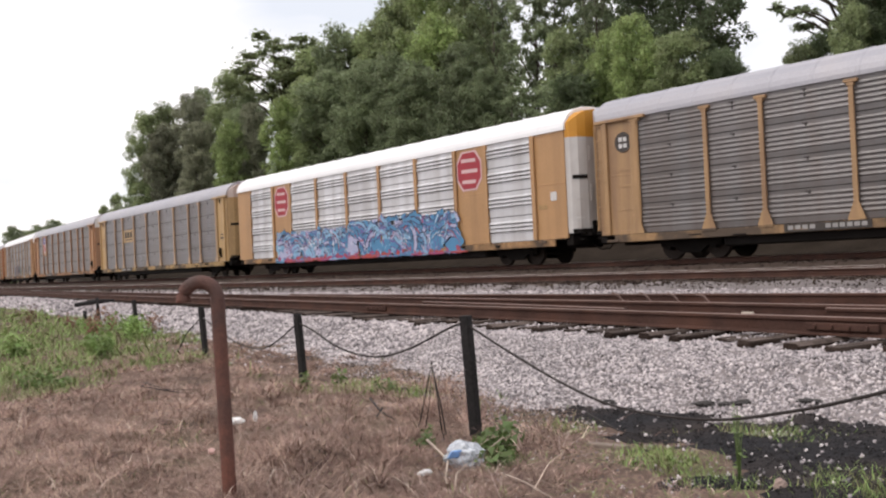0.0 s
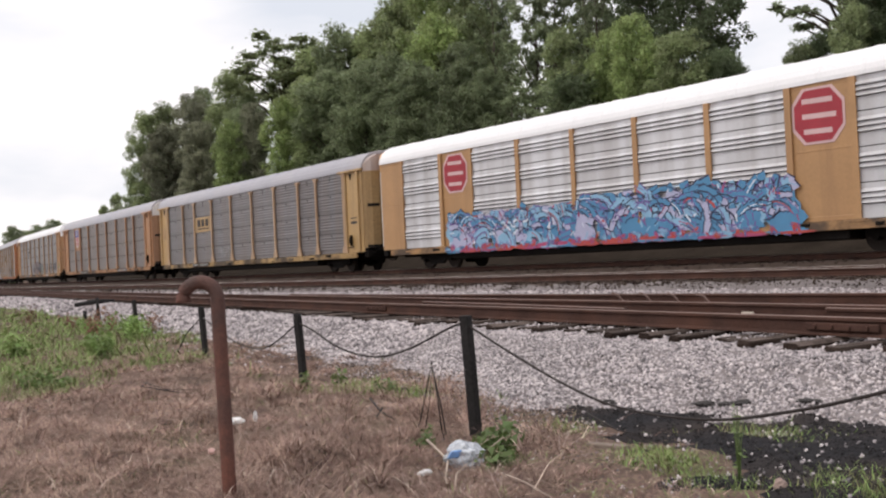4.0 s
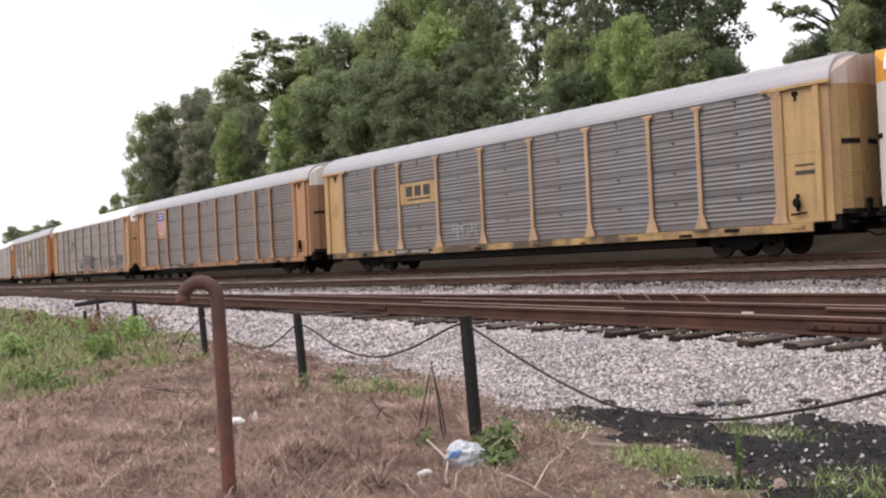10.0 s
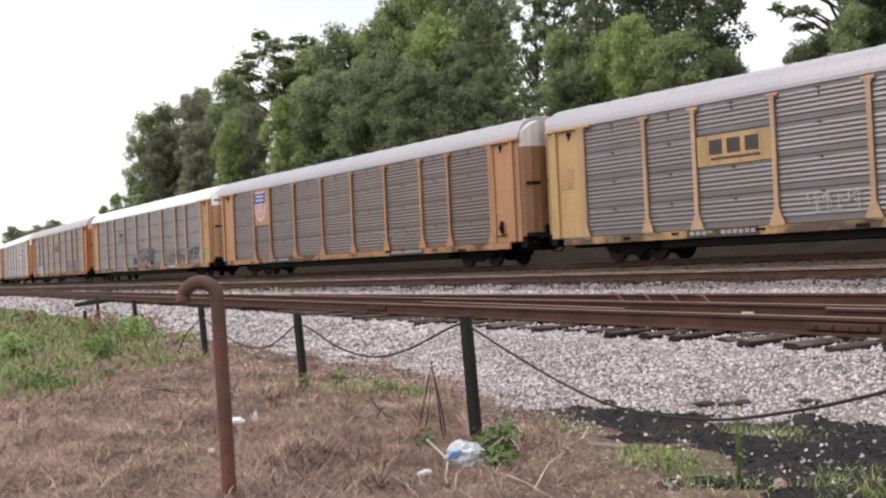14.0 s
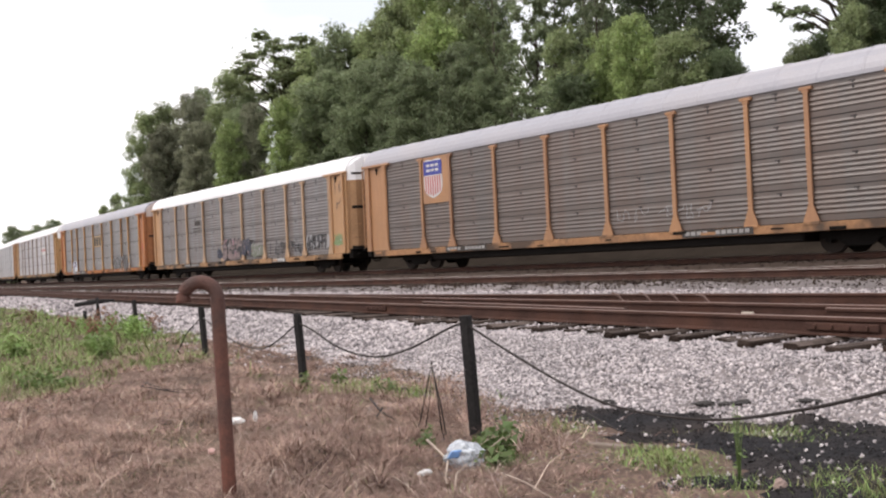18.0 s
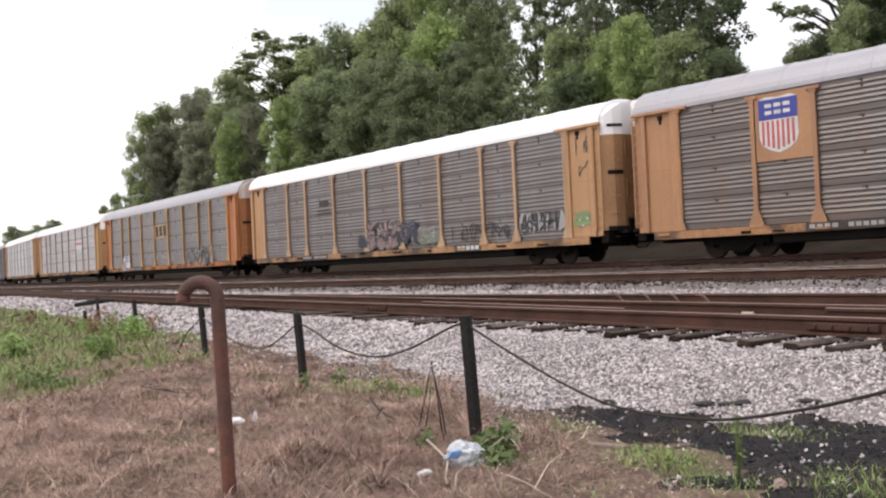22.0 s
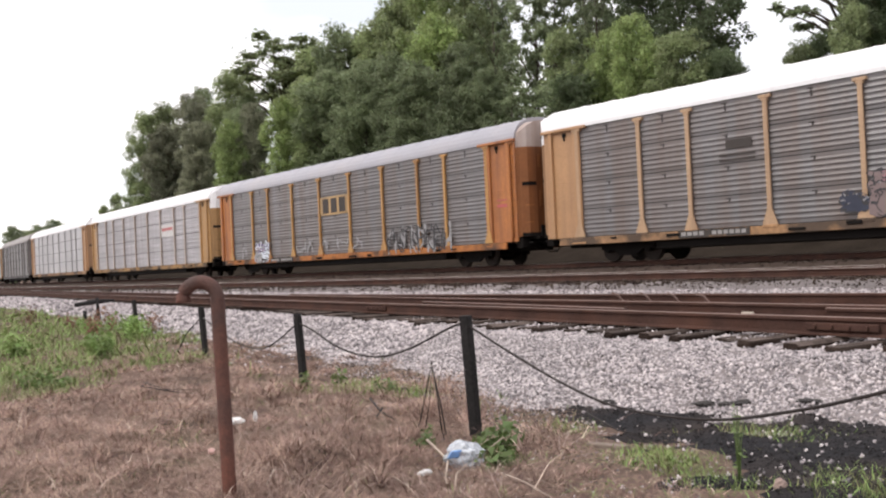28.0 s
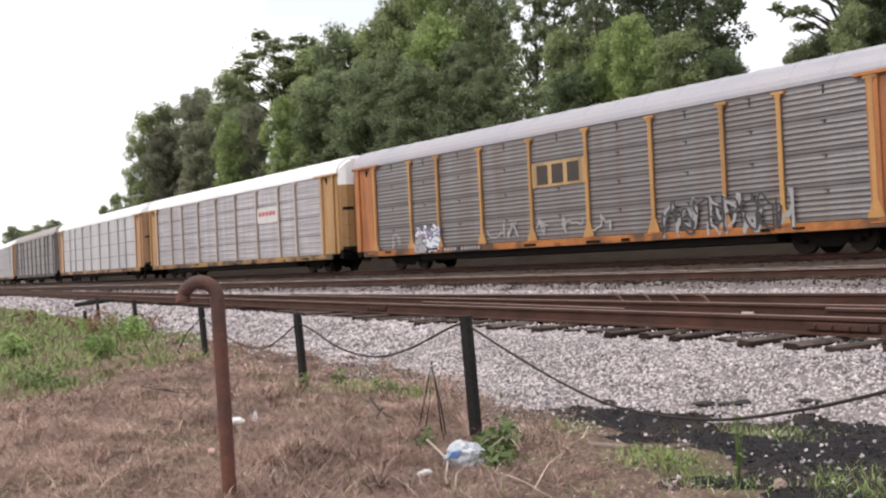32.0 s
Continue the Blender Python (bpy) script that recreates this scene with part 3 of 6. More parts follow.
def autorack(label, paint, panel, roof_paint, kind="even", post_paint=None, solid=(), door=None, door_top=None, split=4.95, posts=POSTS, flare=0.24, thin=0.07, brake=False, framed=True, ladders=(), door_slot=False, locks=(-1, 1)):
    car = tagged(empty("autorack_car"), label, "railway car", "autorack cars of the train")
    post_paint = post_paint or paint
    part("roof", roof_bm(), roof_paint, car, "corrugated curved roof")
    bays = list(zip(posts, posts[1:]))
    for side, turn in ((-1, 0.0), (1, 180.0)):
        y = side * HALF_W
        for i, (a, b) in enumerate(bays):
            mid, w = (a + b) / 2, b - a
            if i in solid:
                part_of("side_plate", solid_mesh(w, paint), car, (mid, y, 0), "painted steel plate", turn)
            else:
                part_of("side_panel", panel_mesh(kind, w - 0.02, panel), car, (mid, y, 0), "", turn)
        for a, b in ((-13.48, posts[0]), (posts[-1], 13.48)):
            part_of("end_panel", solid_mesh(b - a - 0.01, paint), car, ((a + b) / 2, y, 0), "painted steel end panel", turn)
        for sx in ((-1, 1) if framed else ()):
            bm = bmesh.new()
            box(bm, min(sx * 11.38, sx * 13.55), max(sx * 11.38, sx * 13.55), min(y, y + side * 0.14), max(y, y + side * 0.14), 4.79, 4.90, bev=0.012)
            part("header_beam", bm, paint, car)
            bm = bmesh.new()
            box(bm, sx * 13.12 - 0.09, sx * 13.12 + 0.09, min(y + side * 0.012, y + side * 0.11), max(y + side * 0.012, y + side * 0.11), 0.91, 4.79, bev=0.012)
            part("corner_post", bm, paint, car)
            bm = bmesh.new()
            box(bm, sx * 11.87 - 0.17, sx * 11.87 + 0.17, min(y + side * 0.012, y + side * 0.085), max(y + side * 0.012, y + side * 0.085), 0.95, 4.79, bev=0.012)
            part("end_post", bm, paint, car)
        for x in posts:
            part_of("side_post", post_mesh(post_paint, flare, thin), car, (x, y, 0), "", turn)
        bm = bmesh.new()
        s0, s1 = sorted((y, y + side * 0.10))
        box(bm, -12.85, 12.85, s0, s1, 0.65, 0.905, bev=0.012)
        for x in posts[1:-1]:
            box(bm, x - 0.25, x + 0.25, min(s0, s0 + (side * 0.02)), max(s1, s1 + side * 0.02), 0.84, 0.935, bev=0.008)
        part("side_sill", bm, sill_paint(paint), car, "painted side sill, dented and dirty")
        rnd = random.Random(hash_of(label) + side)
        for k in range(13 if side < 0 else 0):
            x, w = -12.2 + k * 2.0 + rnd.uniform(-0.8, 0.8), rnd.uniform(0.12, 0.34)
            bm = bmesh.new()
            z = rnd.uniform(0.655, 0.80)
            box(bm, x - w, x + w, y - rnd.uniform(0.115, 0.15), y - 0.095, z, z + rnd.uniform(0.04, 0.11), bev=0.008)
            part("tie_down_bracket", bm, M_BLACK if k % 3 else sill_paint(paint), car)
    bm = bmesh.new()
    box(bm, -13.3, 13.3, -1.46, 1.46, 0.86, 1.09)
    box(bm, -13.4, 13.4, -0.40, 0.40, 0.55, 1.02)
    box(bm, -8.7, 8.7, -1.40, 1.40, 0.36, 1.01, bev=0.05)
    for x in range(-12, 13, 2):
        box(bm, x - 0.08, x + 0.08, -1.45, 1.45, 0.72, 1.02)
    part("underframe", bm, M_BLACK, car, "black steel underframe")
    for s in (-1, 1):
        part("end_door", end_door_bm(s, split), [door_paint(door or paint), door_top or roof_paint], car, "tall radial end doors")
        for y0, y1 in ((-1.38, -0.92), (-0.50, -0.08), (0.08, 0.50), (0.92, 1.38)):
            part("door_latch", door_strip(s, y0, y1, 3.06, 3.20), M_BLACK, car, "dark door latch slot")
        for y0, z in ((-1.30, 2.28), (-1.34, 1.62), (1.05, 2.28)):
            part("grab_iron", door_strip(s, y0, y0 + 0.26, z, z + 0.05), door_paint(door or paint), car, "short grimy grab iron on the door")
        for y0, z0, z1 in ((-0.80, 3.75, 4.25), (-0.78, 2.25, 2.85), (0.74, 2.25, 2.85)):
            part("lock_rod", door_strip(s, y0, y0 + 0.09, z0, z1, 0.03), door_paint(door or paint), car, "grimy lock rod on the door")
        for y0, y1 in ((-1.42, -0.04), (0.04, 1.42)):
            part("door_rail", door_strip(s, y0, y1, 1.10, 1.24, 0.03), M_BLACK, car, "black strip along the foot of the end doors")
        if door_slot:
            part("vent_slot", door_strip(s, -1.36, -0.88, 4.72, 4.82), M_BLACK, car, "dark slot under the roof")
        bm = bmesh.new()
        box(bm, min(s * 13.62, s * 14.16), max(s * 13.62, s * 14.16), -1.02, 1.02, 0.98, 1.10, bev=0.015)
        for y in (-0.85, 0.62):
            box(bm, min(s * 14.06, s * 14.14), max(s * 14.06, s * 14.14), y, y + 0.24, 1.10, 1.52, bev=0.015)
        part("end_platform", bm, M_BLACK, car, "black end platform with two upright plates")
        bm = bmesh.new()
        box(bm, min(s * 12.40, s * 12.44), max(s * 12.40, s * 12.44), -1.66, -1.52, 1.25, 1.75)
        tube(bm, [(s * 12.42, -1.60, 1.5), (s * 12.38, -1.68, 1.5)], [0.15, 0.13], 12)
        tube(bm, [(s * 12.2, -1.60, 1.16), (s * 12.7, -1.62, 1.2)], 0.03, 6)
        if s > 0 and brake:
            part("brake_gear", bm, M_BLACK, car, "dirty brake gear and hand wheel")
        else:
            bm.free()
        if framed and s in locks:
            bm = bmesh.new()
            box(bm, s * 12.45 - 0.09, s * 12.45 + 0.09, -HALF_W - 0.05, -HALF_W - 0.012, 4.58, 4.72, bev=0.01)
            box(bm, s * 12.45 - 0.035, s * 12.45 + 0.035, -HALF_W - 0.05, -HALF_W - 0.012, 4.44, 4.60, bev=0.008)
            part("door_lock", bm, M_BLACK, car, "small dark door lock")
        if s in ladders:
            ladder(s, paint, car)
        bm = bmesh.new()
        box(bm, min(s * 13.3, s * 14.05), max(s * 13.3, s * 14.05), -0.14, 0.14, 0.66, 0.96, bev=0.03)
        box(bm, min(s * 14.0, s * 14.36), max(s * 14.0, s * 14.36), -0.11, 0.13, 0.68, 0.95, bev=0.05)
        box(bm, min(s * 13.75, s * 13.95), max(s * 13.75, s * 13.95), -1.2, 1.2, 0.84, 0.90)
        part("coupler", bm, M_BLACK, car, "knuckle coupler")
        bm = bmesh.new()
        box(bm, min(s * 13.30, s * 13.62), max(s * 13.30, s * 13.62), -1.42, 1.42, 0.66, 1.06, bev=0.02)
        part("end_sill", bm, M_BLACK, car, "grimy black end sill")
        bm = bmesh.new()
        tube(bm, [(s * 13.62, -0.45, 0.80), (s * 13.85, -0.50, 0.62), (s * 14.10, -0.42, 0.46), (s * 14.28, -0.30, 0.50)], 0.03, 6)
        part("brake_hose", bm, M_BLACK, car)
        tm, wm = truck_meshes()
        tr = part_of("truck", tm, car, (s * 10.15, 0, 0), "black cast steel truck")
        for x in (-0.88, 0.88):
            ws = part_of("wheelset", wm, tr, (x, 0, 0.42))
            WHEELS.append(ws)
    CARS.append(car)
    return car


WHEELS = []
YELLOW = mat("weathered_yellow_paint", (0.442, 0.281, 0.120), 0.5, var=0.18, scale=0.9, fine=14, bump=0.05, stain=((0.12, 0.075, 0.05), 0.6), streak=2.6, thresh=0.60, spec=0.6)
YELLOW_TAN = mat("faded_tan_yellow_paint", (0.373, 0.224, 0.106), 0.5, var=0.15, scale=0.9, fine=14, bump=0.05, stain=((0.15, 0.08, 0.055), 0.6), streak=2.4, thresh=0.58, spec=0.6)
PEACH = mat("faded_peach_paint", (0.396, 0.204, 0.097), 0.5, var=0.15, scale=0.9, fine=14, bump=0.05, stain=((0.20, 0.10, 0.07), 0.5), streak=2.2, thresh=0.6, spec=0.6)
BUFF = mat("buff_yellow_paint", (0.437, 0.244, 0.118), 0.5, var=0.15, scale=0.9, fine=14, bump=0.05, stain=((0.20, 0.10, 0.06), 0.5), streak=2.2, thresh=0.6, spec=0.6)
TAN = mat("caramel_brown_paint", (0.425, 0.238, 0.105), 0.5, var=0.12, scale=0.8, fine=14, bump=0.03, stain=((0.20, 0.10, 0.05), 0.4), streak=2.0, thresh=0.62, spec=0.6)
ORANGE_B = mat("orange_yellow_paint", (0.423, 0.239, 0.092), 0.5, var=0.18, scale=0.9, fine=14, bump=0.05, stain=((0.14, 0.075, 0.045), 0.6), streak=2.6, thresh=0.58, spec=0.6)
ORANGE = mat("rusted_orange_paint", (0.432, 0.158, 0.042), 0.5, var=0.26, scale=1.2, fine=14, bump=0.08, stain=((0.16, 0.055, 0.028), 0.8), streak=2.2, thresh=0.55, spec=0.6)
P_GREY = mat("weathered_galvanised_panel", (0.148, 0.138, 0.143), 0.36, 0.35, var=0.2, scale=0.7, fine=20, bump=0.05, stain=((0.150, 0.115, 0.098), 0.6), streak=1.6, bands=0.20, objrand=0.10, spec=1.0)
P_BROWN = mat("grimy_brown_grey_panel", (0.115, 0.094, 0.084), 0.36, 0.2, var=0.2, scale=0.7, fine=20, bump=0.05, stain=((0.120, 0.080, 0.062), 0.8), streak=1.6, bands=0.20, objrand=0.10, spec=1.0)
P_DARK = mat("dark_grey_panel", (0.153, 0.144, 0.145), 0.36, 0.25, var=0.2, scale=0.7, fine=20, bump=0.05, stain=((0.130, 0.092, 0.075), 0.75), streak=1.6, bands=0.20, objrand=0.10, spec=1.0)
P_SMOKE = mat("smoke_grey_panel", (0.118, 0.106, 0.104), 0.36, 0.25, var=0.2, scale=0.7, fine=20, bump=0.05, stain=((0.100, 0.074, 0.062), 0.7), streak=1.6, bands=0.22, objrand=0.10, spec=1.0)
P_BRIGHT = mat("bright_silver_panel", (0.64, 0.635, 0.655), 0.45, 0.1, var=0.12, scale=0.7, fine=20, bump=0.04, stain=((0.35, 0.32, 0.31), 0.5), streak=2.0, objrand=0.06)
P_WHITISH = mat("pale_silver_panel", (0.520, 0.510, 0.520), 0.40, 0.4, var=0.12, scale=0.7, fine=20, bump=0.04, stain=((0.35, 0.32, 0.31), 0.5), streak=2.0, objrand=0.06, spec=0.8)
P_SILVER = mat("light_silver_panel", (0.407, 0.388, 0.403), 0.40, 0.3, var=0.15, scale=0.7, fine=20, bump=0.04, stain=((0.27, 0.24, 0.24), 0.5), streak=2.0, bands=0.20, objrand=0.08, spec=0.8)
R_GREY = mat("pale_grey_roof", (0.345, 0.335, 0.370), 0.42, 0.1, var=0.12, scale=0.5, fine=16, bump=0.04, stain=((0.36, 0.32, 0.31), 0.45), thresh=0.6, spec=0.7)
R_WHITE = mat("white_roof", (0.80, 0.79, 0.80), 0.55, 0.0, var=0.06, scale=0.5, fine=16, bump=0.03)
R_DIRTY = mat("dirty_brown_grey_roof", (0.33, 0.30, 0.29), 0.65, 0.1, var=0.2, scale=0.5, fine=16, bump=0.04)
DOOR_PINK = mat("pinkish_grey_door_paint", (0.44, 0.36, 0.33), 0.65, var=0.15, stain=((0.25, 0.16, 0.11), 0.5), streak=2.0)
DOOR_WHITE = mat("off_white_door_paint", (0.60, 0.57, 0.55), 0.6, var=0.1, stain=((0.36, 0.31, 0.28), 0.5), streak=2.5)
DOOR_ORANGE = mat("bright_orange_paint", (0.60, 0.27, 0.03), 0.6, var=0.1)
RED = mat("red_herald_paint", (0.34, 0.030, 0.045), 0.6, var=0.15, scale=2)
PINKLINE = mat("pale_pink_line", (0.62, 0.42, 0.42), 0.6, var=0.1)
INK = mat("dark_lettering", (0.05, 0.04, 0.035), 0.7)
BLUE = mat("blue_shield_paint", (0.05, 0.06, 0.30), 0.6)
STRIPE = mat("faded_red_stripe", (0.45, 0.10, 0.10), 0.6)
P_PALE = mat("pale_stencil_white", (0.60, 0.58, 0.57), 0.7)

P_PINKISH = mat("pinkish_pale_post_paint", (0.50, 0.42, 0.37), 0.5, var=0.15, scale=0.9, fine=14, bump=0.05, stain=((0.30, 0.22, 0.17), 0.5), streak=2.2, spec=0.3)
POST_AMBER = mat("amber_post_paint", (0.478, 0.253, 0.078), 0.5, var=0.2, scale=0.9, fine=14, bump=0.05, stain=((0.20, 0.09, 0.04), 0.6), streak=2.2, thresh=0.58, spec=0.6)
POST_PEACH = mat("sun_bleached_post_paint", (0.460, 0.299, 0.179), 0.5, var=0.18, scale=0.9, fine=14, bump=0.05, stain=((0.22, 0.12, 0.07), 0.6), streak=2.2, thresh=0.58, spec=0.6)

CAR_A = autorack("autorack car with grimy silver ribbed panels and yellow posts", YELLOW_TAN, P_SMOKE, R_GREY, door=YELLOW_TAN, kind="grouped", ladders=(-1,), locks=(1,))
CAR_B = autorack("caramel-brown autorack car with bright louvres, white roof and blue graffiti", TAN, P_BRIGHT, R_WHITE, kind="louvre", solid=(1, 7),
                 door=DOOR_WHITE, door_top=DOOR_ORANGE, split=4.58, flare=0.10, thin=0.10, framed=False)
CAR_C = autorack("weathered grey autorack car with yellow posts and a yellow name board", YELLOW, P_GREY, R_GREY, kind="grouped", post_paint=POST_PEACH, door=YELLOW, door_top=DOOR_PINK, split=4.75, brake=True)
CAR_D = autorack("brown-grey autorack car with buff posts and a shield emblem", PEACH, P_BROWN, R_GREY, door=PEACH, kind="grouped", door_top=DOOR_WHITE, split=4.55, brake=True, ladders=(-1,))
CAR_E = autorack("dark-panelled autorack car with buff posts, white roof and graffiti", BUFF, P_DARK, R_WHITE, post_paint=POST_PEACH, door=BUFF, door_top=R_WHITE, split=4.45, ladders=(1,), door_slot=True)
CAR_F = autorack("rusty orange autorack car with dark grey panels and graffiti", ORANGE, P_DARK, R_GREY, post_paint=POST_AMBER, door=ORANGE, door_top=DOOR_PINK, split=4.55, ladders=(1,))
CAR_G = autorack("light silver autorack car with orange ends and a white roof", ORANGE_B, P_SILVER, R_WHITE, post_paint=P_PINKISH, split=4.30, kind="flat", flare=0.12)
CAR_H = autorack("bright silver autorack car with tan ends and a white roof", BUFF, P_WHITISH, R_WHITE, post_paint=P_WHITISH, kind="flat", flare=0.12)
CAR_I = autorack("dark brown-grey autorack car with a dull grey roof", P_DARK, P_DARK, R_DIRTY, post_paint=P_DARK)
CAR_J = autorack("pale silver autorack car with a white roof", YELLOW_TAN, P_WHITISH, R_WHITE, post_paint=P_WHITISH, kind="flat", flare=0.12)
CAR_K = autorack("grey autorack car with yellow posts at the train's far end", YELLOW_TAN, P_GREY, R_GREY)

# ---------------------------------------------------------------- trees
def leaf_cloud(rng, centres, radii, count, size, loose=False):
    """leaves on rounded clumps: most in a shell, some inside, a few on sprigs that stand out"""
    w = radii[:, 0] ** 2
    k = rng.choice(len(centres), count, p=w / w.sum())
    d = rng.normal(size=(count, 3))
    d /= np.linalg.norm(d, axis=1)[:, None]
    r = np.clip(0.98 - np.abs(rng.normal(size=count)) * 0.26, 0.2, 1.0)
    if loose:
        r = np.minimum(np.abs(rng.normal(size=count)) * 0.75 + 0.05, 2.0)
    # each clump is lumpy in its own way
    ph = k * 1.7
    r *= 1 + 0.16 * np.sin(4.1 * d[:, 0] + ph) * np.sin(3.7 * d[:, 1] + 2 * ph) + 0.12 * np.sin(7.3 * d[:, 2] + 5 * d[:, 0] + ph)
    r = np.where(rng.uniform(size=count) < 0.07, r * rng.uniform(1.0, 1.35, count), r)
    P = centres[k] + d * (r[:, None] * radii[k])
    nrm = d * 0.55 + rng.normal(size=(count, 3)) * 0.55 + np.array([0, 0, 0.62])
    nrm /= np.linalg.norm(nrm, axis=1)[:, None]
    u = np.cross(nrm, rng.normal(size=(count, 3)))
    u /= np.linalg.norm(u, axis=1)[:, None]
    v = np.cross(nrm, u)
    s = size * rng.uniform(0.55, 1.5, count)[:, None]
    q = np.stack([P - u * s, P + u * s * 0.6 - v * s * 0.6, P + u * s * 0.7 + v * s * 0.6], 1).reshape(-1, 3)
    return q, np.arange(count * 3).reshape(-1, 3)


def tree_meshes(seed, height, spread, low, leaves, leaf, size=0.13, lobes=34, lump=1.0, open_crown=False, flat=0.78):
    """a leaning trunk, limbs out to clumps that fill an uneven egg-shaped crown"""
    rng = np.random.default_rng(seed)
    bm = bmesh.new()
    lean = rng.normal(size=2) * 0.02
    trunk = []
    for i in range(9):
        t = i / 8
        trunk.append(Vector((lean[0] * height * t + 0.15 * math.sin(3 * t + seed), lean[1] * height * t + 0.15 * math.cos(2.3 * t + seed), height * 0.84 * t)))
    r0 = 0.016 * height
    tube(bm, trunk, [r0 * (1 - 0.86 * i / 8) for i in range(9)], 8)
    centres, radii = [], []
    z0, z1 = low * height, height
    for j in range(lobes):
        t = (j + rng.uniform(0.1, 0.9)) / lobes
        z = z0 + (z1 - z0) * (0.04 + 0.92 * t)
        # broad to the shoulders, rounded at the top
        girth = math.sqrt(max(0.04, 1 - abs((t - 0.45) / 0.57) ** 3.5))
        a = j * 2.4 + rng.uniform(-0.6, 0.6)
        out = spread * girth * (rng.uniform(0.55, 1.0) if j % 4 else rng.uniform(0.0, 0.35))
        tip = Vector((lean[0] * z + math.cos(a) * out, lean[1] * z + math.sin(a) * out, z - 0.04 * height * rng.uniform(0, 1)))
        h0 = max(0.25 * z0, z - out * rng.uniform(0.7, 1.2) - 0.6)
        base = trunk[0].lerp(trunk[-1], min(1.0, h0 / (0.84 * height)))
        mid = base.lerp(tip, 0.55) + Vector((0, 0, 0.10 * out))
        thick = r0 * (0.36 if open_crown else 0.34) * (1.15 - t)
        tube(bm, [base, mid, tip], [thick, thick * 0.55, 0.015], 5)
        R = spread * lump * rng.uniform(0.26, 0.44) * (0.75 + 0.25 * girth)
        centres.append(np.array(tip))
        radii.append(np.array([R, R, R * flat]))
        for m in range(3):
            # smaller clumps on the limb's side twigs
            b = rng.uniform(0, math.tau)
            c = np.array(tip) + np.array([math.cos(b), math.sin(b), rng.uniform(-0.4, 0.7)]) * R * rng.uniform(0.7, 1.15)
            centres.append(c)
            radii.append(np.array([1, 1, flat]) * R * rng.uniform(0.38, 0.62))
    me_wood = bpy.data.meshes.new("trunk")
    bm.to_mesh(me_wood)
    bm.free()
    me_wood.materials.append(M_BARK)
    V, F = leaf_cloud(rng, np.array(centres), np.array(radii), leaves, size, open_crown)
    return me_wood, mesh_np("crown", V, F, [leaf])


TREE_KINDS = [
    tree_meshes(1, 18, 2.7, 0.10, 34000, M_LEAF_A, lobes=84, lump=1.05),
    tree_meshes(2, 18, 2.7, 0.06, 36000, M_LEAF_C, lobes=88, lump=1.1),
    tree_meshes(3, 18, 2.7, 0.12, 34000, M_LEAF_B, lobes=84, lump=1.05),
    tree_meshes(4, 18, 2.7, 0.70, 12000, M_LEAF_A, lobes=44, lump=0.55, open_crown=True, flat=0.6),
    tree_meshes(5, 18, 2.7, 0.06, 34000, M_LEAF_D, lobes=88, lump=1.0),
    tree_meshes(6, 18, 2.7, 0.25, 12500, M_LEAF_C, lobes=44, lump=0.62, open_crown=True, flat=0.65),
    tree_meshes(7, 18, 2.7, 0.60, 6500, M_LEAF_C, lobes=60, lump=0.34, open_crown=True, flat=0.6),
    tree_meshes(8, 18, 2.7, 0.06, 36000, M_LEAF_E, lobes=88, lump=1.1),
]
BUSH_KINDS = [tree_meshes(21, 5, 2.6, 0.02, 5200, M_LEAF_C, 0.14, 16), tree_meshes(22, 5, 2.8, 0.02, 5200, M_LEAF_A, 0.14, 16)]


def tree(kind, x, y, h, turn, label, wide=1.0, name="tree", cat="tree", kinds=TREE_KINDS, ref=18.0):
    wood, crown = kinds[kind]
    root = tagged(empty(name), label, cat, "trees behind the railway")
    root.matrix_basis = pose(x, y, float(z_ground(x, y)) - 0.1, 0, 0, turn)
    for nm, me in (("trunk", wood), ("crown", crown)):
        ob = new(nm, me)
        ob.parent = root
        ob.scale = (h / ref * wide, h / ref * wide, h / ref)
    return root


LABELS = ["tall broadleaf tree in full mid-green leaf", "dense dark green broadleaf tree", "light green broadleaf tree with a broad crown", "spreading tree with a flat open crown on bare limbs",
          "dull brownish-green tree hung with dead vines", "slender dark tree with sky showing through its crown", "tall bare-trunked tree with a high wispy crown",
          "deep green shaded broadleaf tree"]
